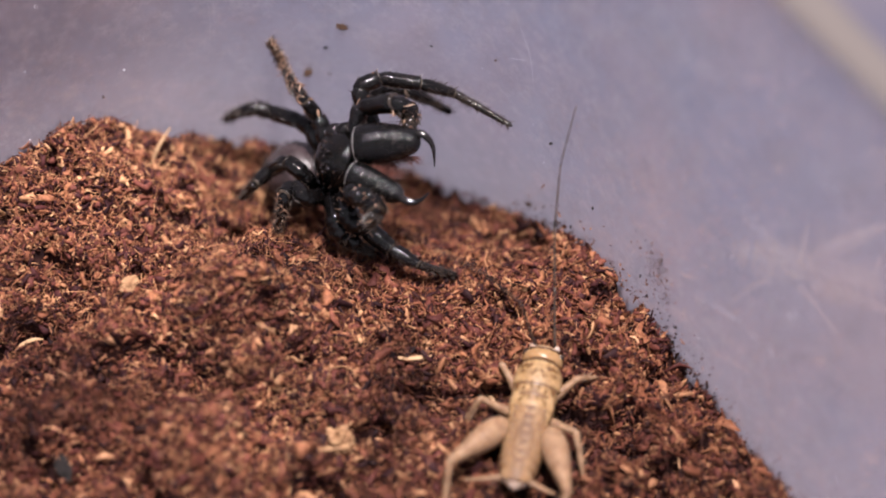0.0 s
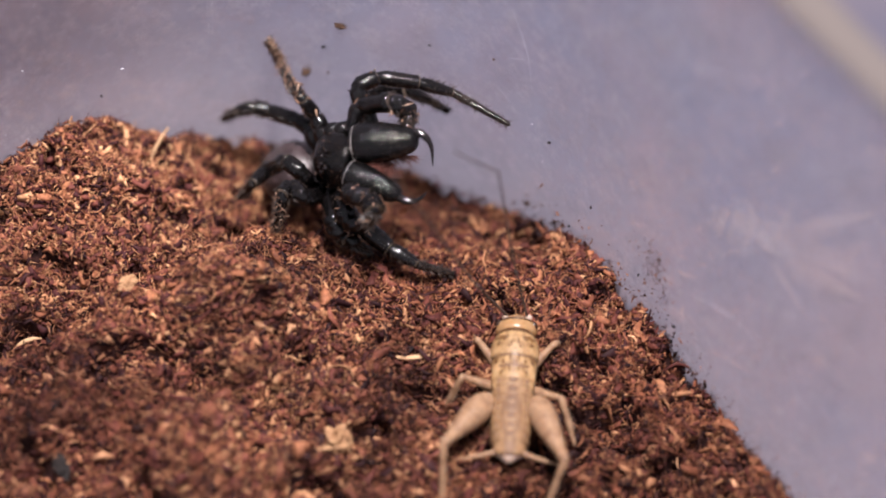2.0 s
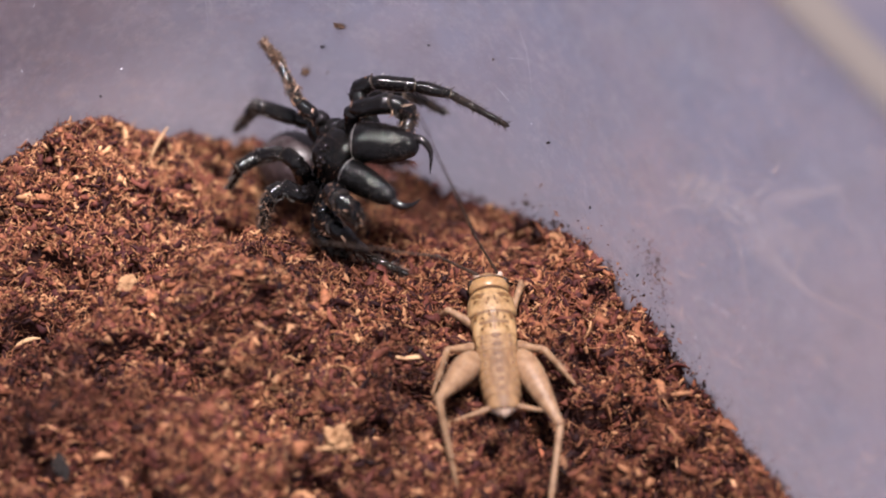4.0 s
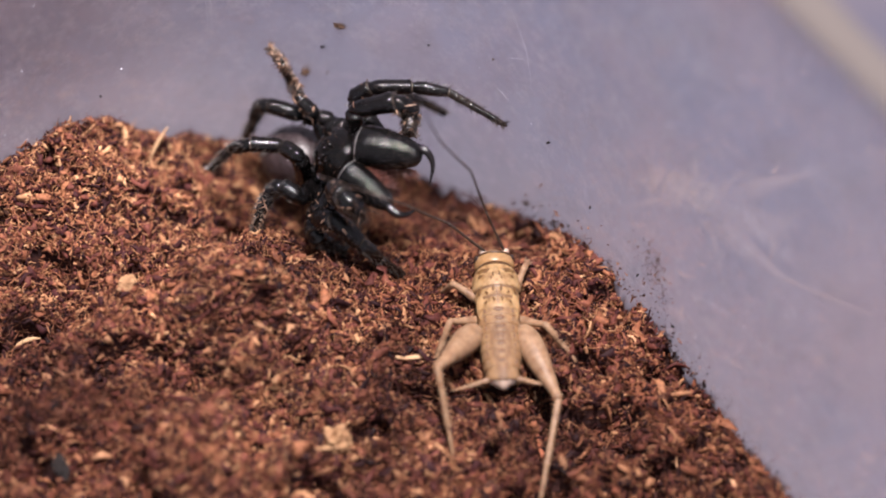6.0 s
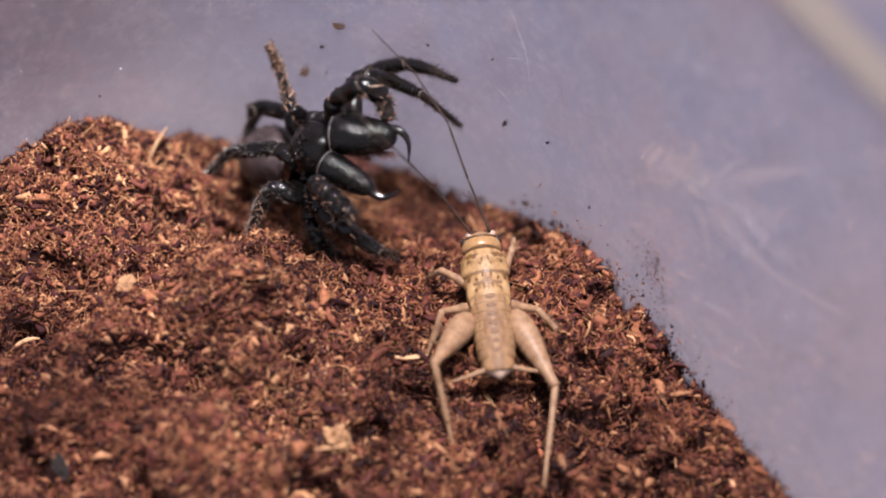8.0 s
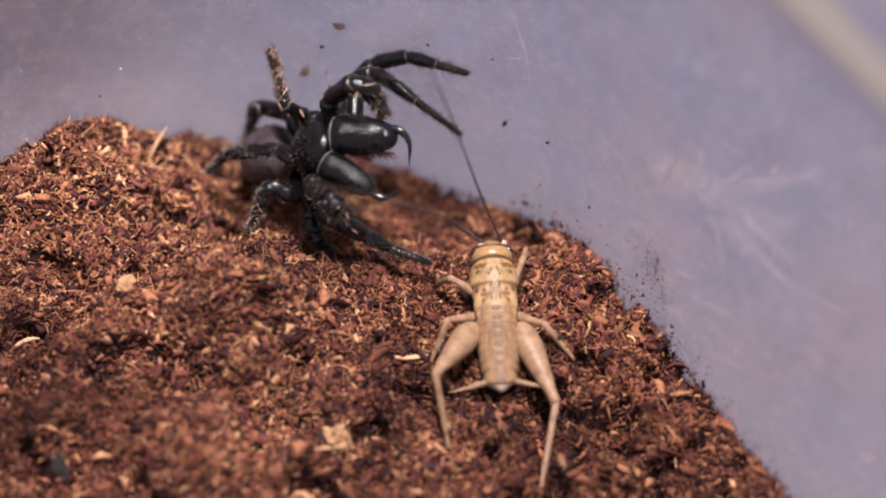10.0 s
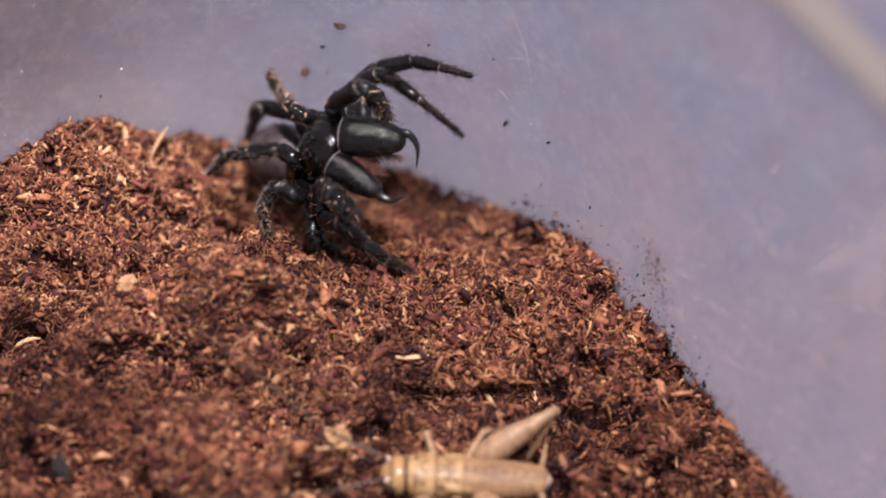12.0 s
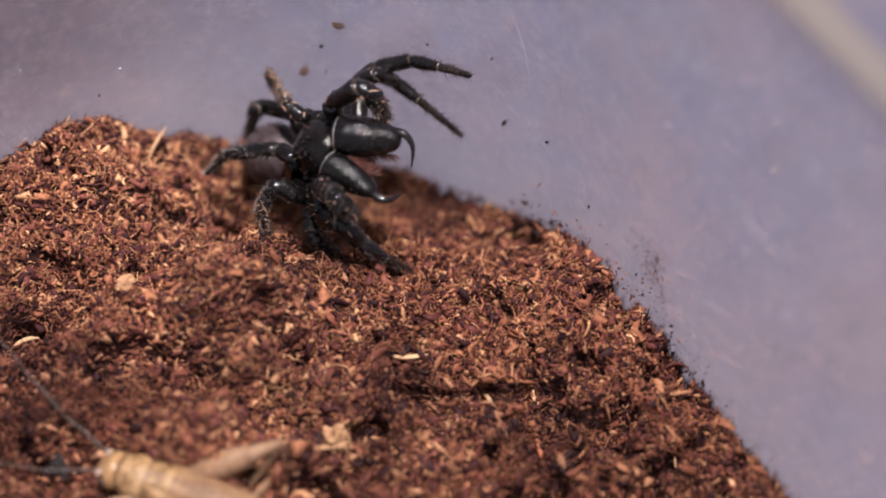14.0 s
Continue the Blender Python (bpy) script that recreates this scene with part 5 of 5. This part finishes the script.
feeler_at("far", 14, (14.6, -3.4, 0.9), (20.4, -5.9, 3.9), (25.9, -8.6, 7.3), (31.2, -11.0, 11.2))


def cricket_limb(hip, upper, lower, stout, kind, seed):
    g = random.Random(seed)
    a = part(kind + "_femur", round_tube([(-0.2, 0, 0, stout * 0.5), (upper * 0.1, 0, 0, stout * 0.9), (upper * 0.32, 0, 0, stout), (upper * 0.62, 0, 0, stout * 0.72),
                                          (upper * 0.88, 0, 0, max(0.38, stout * 0.40)), (upper, 0, 0, max(0.36, stout * 0.38)), (upper + 0.25, 0, 0, 0.15)], 12, 4), LIMB, cricket)
    t0 = lower * 0.66
    b = part(kind + "_tibia", round_tube([(-0.15, 0, 0, 0.25), (0.2, 0, 0, 0.42), (t0 * 0.5, 0, 0, 0.36), (t0, 0, 0, 0.34), (t0 + 0.15, 0, 0, 0.15)], 8, 4), LIMB, cricket)
    bm = bmesh.new()
    for i in range(7):
        for s in (1, -1):
            q = Vector((t0 * (0.35 + 0.1 * i), 0.2 * s, 0.2))
            spike(bm, q, q + Vector((0.4, 0.35 * s, 0.5)), 0.05)
    part("spines", bm, LIMB, b, smooth=False)
    part("foot", round_tube([(t0, 0, 0, 0.26), (t0 + (lower - t0) * 0.5, 0, 0.05, 0.24), (lower - 0.15, 0, 0, 0.2), (lower, 0, -0.1, 0.06)], 7, 3), LIMB, b)
    return {"hip": Vector(hip), "sizes": (upper, lower), "parts": (a, b), "poses": {}}


def bent(limb, name, knee, foot):
    """Knee and foot as they point, from the hip, in the cricket's space."""
    hip = limb["hip"]
    k = hip + (Vector(knee) - hip).normalized() * limb["sizes"][0]
    f = k + (Vector(foot) - k).normalized() * limb["sizes"][1]
    limb["poses"][name] = (hip * MM, k * MM, f * MM)


def cricket_limbs():
    fl = cricket_limb((2.9, 1.7, -2.6), 4.0, 5.0, 0.62, "fore", 1)
    fr = cricket_limb((2.9, -1.7, -2.6), 4.0, 5.0, 0.62, "fore", 2)
    ml = cricket_limb((0.2, 1.8, -2.6), 4.6, 5.6, 0.62, "middle", 3)
    mr = cricket_limb((0.2, -1.8, -2.6), 4.6, 5.6, 0.62, "middle", 4)
    hl = cricket_limb((-1.6, 2.6, -1.9), 9.4, 10.4, 1.6, "hind", 5)
    hr = cricket_limb((-1.6, -2.6, -1.9), 10.4, 12.0, 1.6, "hind", 6)
    bent(fl, "stand", (4.6, 5.4, -0.6), (5.6, 6.2, -4.3))
    bent(fr, "stand", (6.5, -3.6, -0.4), (9.8, -4.3, -4.3))
    bent(ml, "stand", (-1.2, 6.0, -0.2), (-5.2, 8.0, -4.3))
    bent(mr, "stand", (-2.4, -6.0, -0.2), (-6.0, -9.4, -4.3))
    bent(hl, "stand", (-8.5, 7.3, 1.8), (-15.8, 6.2, -4.3))
    bent(hr, "stand", (-10.6, -5.8, -1.6), (-21.5, -3.6, -4.3))
    bent(fl, "crouch", (5.4, 4.4, -0.7), (7.2, 4.9, -4.3))
    bent(fr, "crouch", (5.6, -4.6, -0.8), (8.0, -6.2, -4.3))
    bent(ml, "crouch", (0.2, 5.8, -0.2), (-1.6, 7.6, -4.3))
    bent(mr, "crouch", (-2.0, -6.2, -0.3), (-6.6, -7.6, -4.3))
    bent(hl, "crouch", (-9.2, 7.3, 1.2), (-15.0, 7.2, -4.3))
    bent(hr, "crouch", (-9.4, -5.7, 1.2), (-15.5, -3.9, -4.3))
    bent(fl, "run", (6.2, 4.4, -0.6), (8.4, 6.0, -4.3))
    bent(fr, "run", (4.4, -5.2, -0.6), (4.0, -7.4, -4.3))
    bent(ml, "run", (2.4, 5.6, -0.4), (1.2, 8.6, -4.3))
    bent(mr, "run", (-2.2, -5.6, -0.2), (-4.4, -8.2, -4.3))
    bent(hl, "run", (-6.2, 8.4, 1.4), (-11.5, 9.0, -4.3))
    bent(hr, "run", (-9.0, -6.4, 1.9), (-6.8, -3.4, -4.0))
    CRICKET_LIMBS.extend((fl, fr, ml, mr, hl, hr))


cricket_limbs()
GAITS = [(0, "crouch"), (2.1, "crouch"), (2.45, "stand"), (10.55, "stand"), (10.85, "run"), (14, "run")]


def cricket_rows():
    walk(cricket, [
        (0, pose(0.00947, -0.02465, 0.00366, 0, -2.1, 77.8)),
        (0.15, pose(0.00924, -0.02419, 0.00376, 0, -2.6, 79.1)),
        (0.35, pose(0.00800, -0.02184, 0.00381, 0, -1.6, 85.7)),
        (0.6, pose(0.00789, -0.02160, 0.00383, 0, -1.6, 86.4)),
        (1.6, pose(0.00782, -0.02164, 0.00379, 0, -1.1, 84.5)),
        (2.05, pose(0.00776, -0.02127, 0.00428, 0, -4.3, 86.7)),
        (2.45, pose(0.00615, -0.01766, 0.00460, 0, -3.4, 96.7)),
        (3.2, pose(0.00583, -0.01769, 0.00477, 0, -4.4, 97.2)),
        (5.2, pose(0.00622, -0.01229, 0.00509, 0, -0.8, 92.9)),
        (7.15, pose(0.00632, -0.01228, 0.00508, 0, -0.8, 92.9)),
        (7.45, pose(0.00550, -0.01135, 0.00599, 0, -5.6, 96.3)),
        (8.2, pose(0.00537, -0.01125, 0.00624, 0, -7.1, 96.8)),
        (10.25, pose(0.00616, -0.01297, 0.00632, 0, -9.5, 92.7)),
        (10.5, pose(0.00623, -0.01292, 0.00610, 0, -8.0, 92.2)),
        (10.6, pose(0.00650, -0.01696, 0.00668, 0, -15.7, 91.0)),
        (10.7, pose(0.00654, -0.02344, 0.00529, 0, -12.9, 102.1)),
        (10.8, pose(0.00593, -0.02401, 0.00431, 0, -7.2, 111.8)),
        (10.9, pose(0.00669, -0.02524, 0.00435, 0, -10.2, 127.9)),
        (11, pose(0.00730, -0.02586, 0.00209, 0, 3.3, 146.0)),
        (11.2, pose(0.00573, -0.02626, 0.00143, 0, 9.4, 155.2)),
        (11.5, pose(0.00555, -0.02636, 0.00147, 0, 9.4, 157.4)),
        (11.65, pose(0.00562, -0.02810, 0.00214, 0, 4.1, 167.6)),
        (11.9, pose(0.00286, -0.03258, 0.00328, 0, -3.3, 179.0)),
        (12.3, pose(0.00176, -0.03283, 0.00338, 0, -3.0, 179.0)),
        (12.55, pose(-0.00143, -0.03373, 0.00368, 0, -2.4, 177.7)),
        (12.7, pose(-0.00617, -0.03455, 0.00402, 0, -1.5, 173.1)),
        (12.9, pose(-0.01252, -0.03528, 0.00538, 0, -7.5, 169.3)),
        (13.1, pose(-0.01614, -0.03372, 0.00448, 0, -0.7, 163.4)),
        (13.55, pose(-0.01636, -0.03386, 0.00474, 0, -2.3, 164.4)),
        (13.75, pose(-0.01667, -0.03349, 0.00459, 0, -1.1, 163.4)),
        (13.9, pose(-0.02460, -0.03442, 0.00484, 0, -0.7, 162.7)),
        (14, pose(-0.02938, -0.03493, 0.00465, 0, 1.0, 160.7)),
    ])
    for limb in CRICKET_LIMBS:
        walk(limb["parts"][0], [(t, frame_between(limb["poses"][g][0], limb["poses"][g][1])) for t, g in GAITS])
        walk(limb["parts"][1], [(t, frame_between(limb["poses"][g][1], limb["poses"][g][2])) for t, g in GAITS])
    for side, pieces in FEELERS.items():
        for i, piece in enumerate(pieces):
            walk(piece, [(t, frame_between(j[i] * MM, j[i + 1] * MM, Vector((-0.9, 0.1, 0.3)))) for t, j in FEELER_BENDS[side]])


# ---- single pieces that stand out on the bed, and crumbs stuck to the plastic ----
def lump(name, at, size, mat, label, seed, turn=0.0, tilt=0.0):
    """A broken piece of fibre or bark, longest along x before it is turned."""
    bm = bmesh.new()
    bmesh.ops.create_icosphere(bm, subdivisions=4, radius=1)
    for q in bm.verts:
        n = noise.noise(q.co * 1.5 + Vector((seed * 3.1, 0, 0))) * 0.40 + noise.noise(q.co * 3.6 + Vector((0, seed * 1.7, 0))) * 0.28 + noise.noise(q.co * 8 + Vector((0, 0, seed))) * 0.20 + noise.noise(q.co * 17 + Vector((seed, 0, 0))) * 0.10
        q.co *= 1 + n
        q.co = Vector((q.co.x * size[0], q.co.y * size[1], q.co.z * size[2]))
    ob = part(name, bm, mat, smooth=False)
    ob.matrix_basis = pose(at[0] * MM, at[1] * MM, at[2] * MM, 0, tilt, turn)
    return tagged(ob, label, "debris")


def stem(name, at, length, r, bow, mat, label, turn, tilt):
    ob = part(name, round_tube([(-length / 2, 0, 0, r * 0.5), (-length / 6, bow, 0.1, r, r * 0.6), (length / 5, bow * 0.8, 0.15, r * 1.05, r * 0.65), (length / 2, 0, 0, r * 0.35)], 7, 4), mat)
    ob.matrix_basis = pose(at[0] * MM, at[1] * MM, at[2] * MM, 0, tilt, turn)
    return tagged(ob, label, "debris")


def rest(x, y, up=0.4):
    return (x, y, float(surface(x, y)) + up)


lump("fibre_clod", rest(-11.9, -27.7, 1.1), (1.55, 1.5, 1.7), PALE_CHIP, "pale tan clod of fibre lying on the brown bed", 1)
lump("fibre_clod", rest(-36.4, -10.0, 0.3), (1.3, 0.9, 0.6), PALE_CHIP, "ragged pale tan clod pressed into the bed", 2, 60)
lump("dark_bark_chip", rest(-43.1, -30.3, 0.5), (2.2, 0.8, 0.5), DARK_CHIP, "black bark chip half sunk in the fibre", 3, 115)
lump("dark_bark_chip", rest(-2.8, -20.6, 0.4), (1.9, 1.0, 0.4), DARK_CHIP, "flat dark bark chip lying on the fibre", 4, -20)
lump("fibre_clod", rest(-46.5, -5.6, 0.4), (0.9, 0.7, 0.5), PALE_CHIP, "small pale clod on the heap", 5)
stem("straw", rest(-34.6, 12.6, 1.6), 5.2, 0.24, 0.2, STRAW, "pale yellow straw leaning on the heap", 62, -22)
stem("straw", rest(-48.4, -14.1, 0.8), 3.6, 0.30, 0.5, STRAW, "short pale straw lying flat", 25, -8)
stem("twig", rest(11.6, -25.9, 0.7), 8.0, 0.26, 0.5, RED_BARK, "thin reddish-brown twig lying on the fibre", 102, 3)
stem("bark_strip", rest(-32.2, -35.9, 0.9), 8.5, 0.75, 0.5, RED_BARK, "reddish-orange bark strip on the bed", 22, -5)
stem("straw", rest(-3.8, -16.8, 0.7), 4.2, 0.32, -0.3, STRAW, "flat straw-coloured splinter on the bed", 4, 2)
stem("straw", rest(4.9, -20.4, 0.8), 3.0, 0.30, 0.4, STRAW, "bent straw-coloured splinter on the bed", -58, 8)
stem("bark_strip", rest(-13.5, -29.5, 0.9), 5.5, 0.34, 0.4, PALE_CHIP, "curled tan fibre strip beside the clod", 12, -3)

FLECKS = [(-12.4, 20.9, 16.4, 0.55), (-14.5, 21.0, 12.5, 0.28), (-16.8, 20.9, 8.1, 0.75), (-14.2, 20.7, 8.1, 0.2), (10.1, 8.4, -2.1, 0.42), (12.3, 7.0, 11.6, 0.22), (7.4, 11.7, 9.4, 0.36),
          (17.1, 0.1, 8.2, 0.2), (-40.9, 14.3, 11.4, 0.18), (24.3, -10.4, 12.3, 0.2), (26.3, -14.2, 4.4, 0.22), (26.2, -14.3, 1.5, 0.34), (14.9, 2.7, 1.0, 0.22), (15.9, 1.1, 0.3, 0.3),
          (-1.8, 17.8, 16.5, 0.16), (5.8, 13.6, 18.9, 0.18), (22.4, -8.2, 6.2, 0.18)]
for i, (x, y, z, r) in enumerate(FLECKS):
    ob = lump("stuck_crumb", (x, y, z), (r * 1.3, r * 0.6, r * 0.7), DUST if i in (0, 2, 3, 4, 9, 15) else DARK_CHIP, "tiny crumb of fibre stuck to the plastic wall", i + 20, 37 * i, 20)
    tagged(ob, group="crumbs on the plastic wall")


def build_husk_flakes(count=300):
    """The larger curled flakes of husk that lie loose on top of the bed, each a piece of its own."""
    g = random.Random(77)
    meshes = []
    for k in range(12):
        length, width = g.uniform(1.3, 2.3), g.uniform(0.30, 0.60)
        bm = bmesh.new()
        rows = []
        curl, sway = g.uniform(-0.35, 0.6), g.uniform(-0.25, 0.25)
        for s, w in ((-0.5, 0.35), (-0.22, 0.9), (0.1, 1.0), (0.36, 0.7), (0.5, 0.2)):
            w *= width * g.uniform(0.75, 1.2) * 0.5
            mid = Vector((length * s, sway * length * 4 * s * s, -curl * length * 2 * s * s))
            rows.append([bm.verts.new(mid + Vector((g.uniform(-0.06, 0.06), a * w, b * 0.06 - 0.25 * w * a * a))) for a, b in ((-1, -1), (1, -1), (1, 1), (-1, 1))])
        for a, b in zip(rows, rows[1:]):
            for j in range(4):
                bm.faces.new((a[j], a[(j + 1) % 4], b[(j + 1) % 4], b[j]))
        bm.faces.new(rows[0][::-1])
        bm.faces.new(rows[-1])
        bmesh.ops.scale(bm, vec=(MM, MM, MM), verts=bm.verts)
        me = bpy.data.meshes.new("flake")
        bm.to_mesh(me)
        bm.free()
        me.materials.append(FLAKE)
        meshes.append(me)
    made = 0
    while made < count:
        x, y = g.uniform(-52, 36), g.uniform(-42, 12)
        if float(tub_outside(x, y)) > -1.5 or (-28 < x < -6 and y > 2):
            continue
        h = float(surface(x, y))
        n = Vector((h - float(surface(x + 0.6, y)), h - float(surface(x, y + 0.6)), 0.6)).normalized()
        n = (n + Vector((g.gauss(0, 0.4), g.gauss(0, 0.4), 0))).normalized()
        ob = new("flake", meshes[made % 12])
        ob.parent = bed
        m = n.to_track_quat("Z", "Y").to_matrix().to_4x4() @ pose(0, 0, 0, 0, 0, g.uniform(0, 360))
        m.translation = Vector((x, y, h + g.uniform(0.25, 0.55))) * MM
        ob.matrix_basis = m
        made += 1


build_husk_flakes()


def motions():
    spider_rows()
    cricket_rows()


motions()
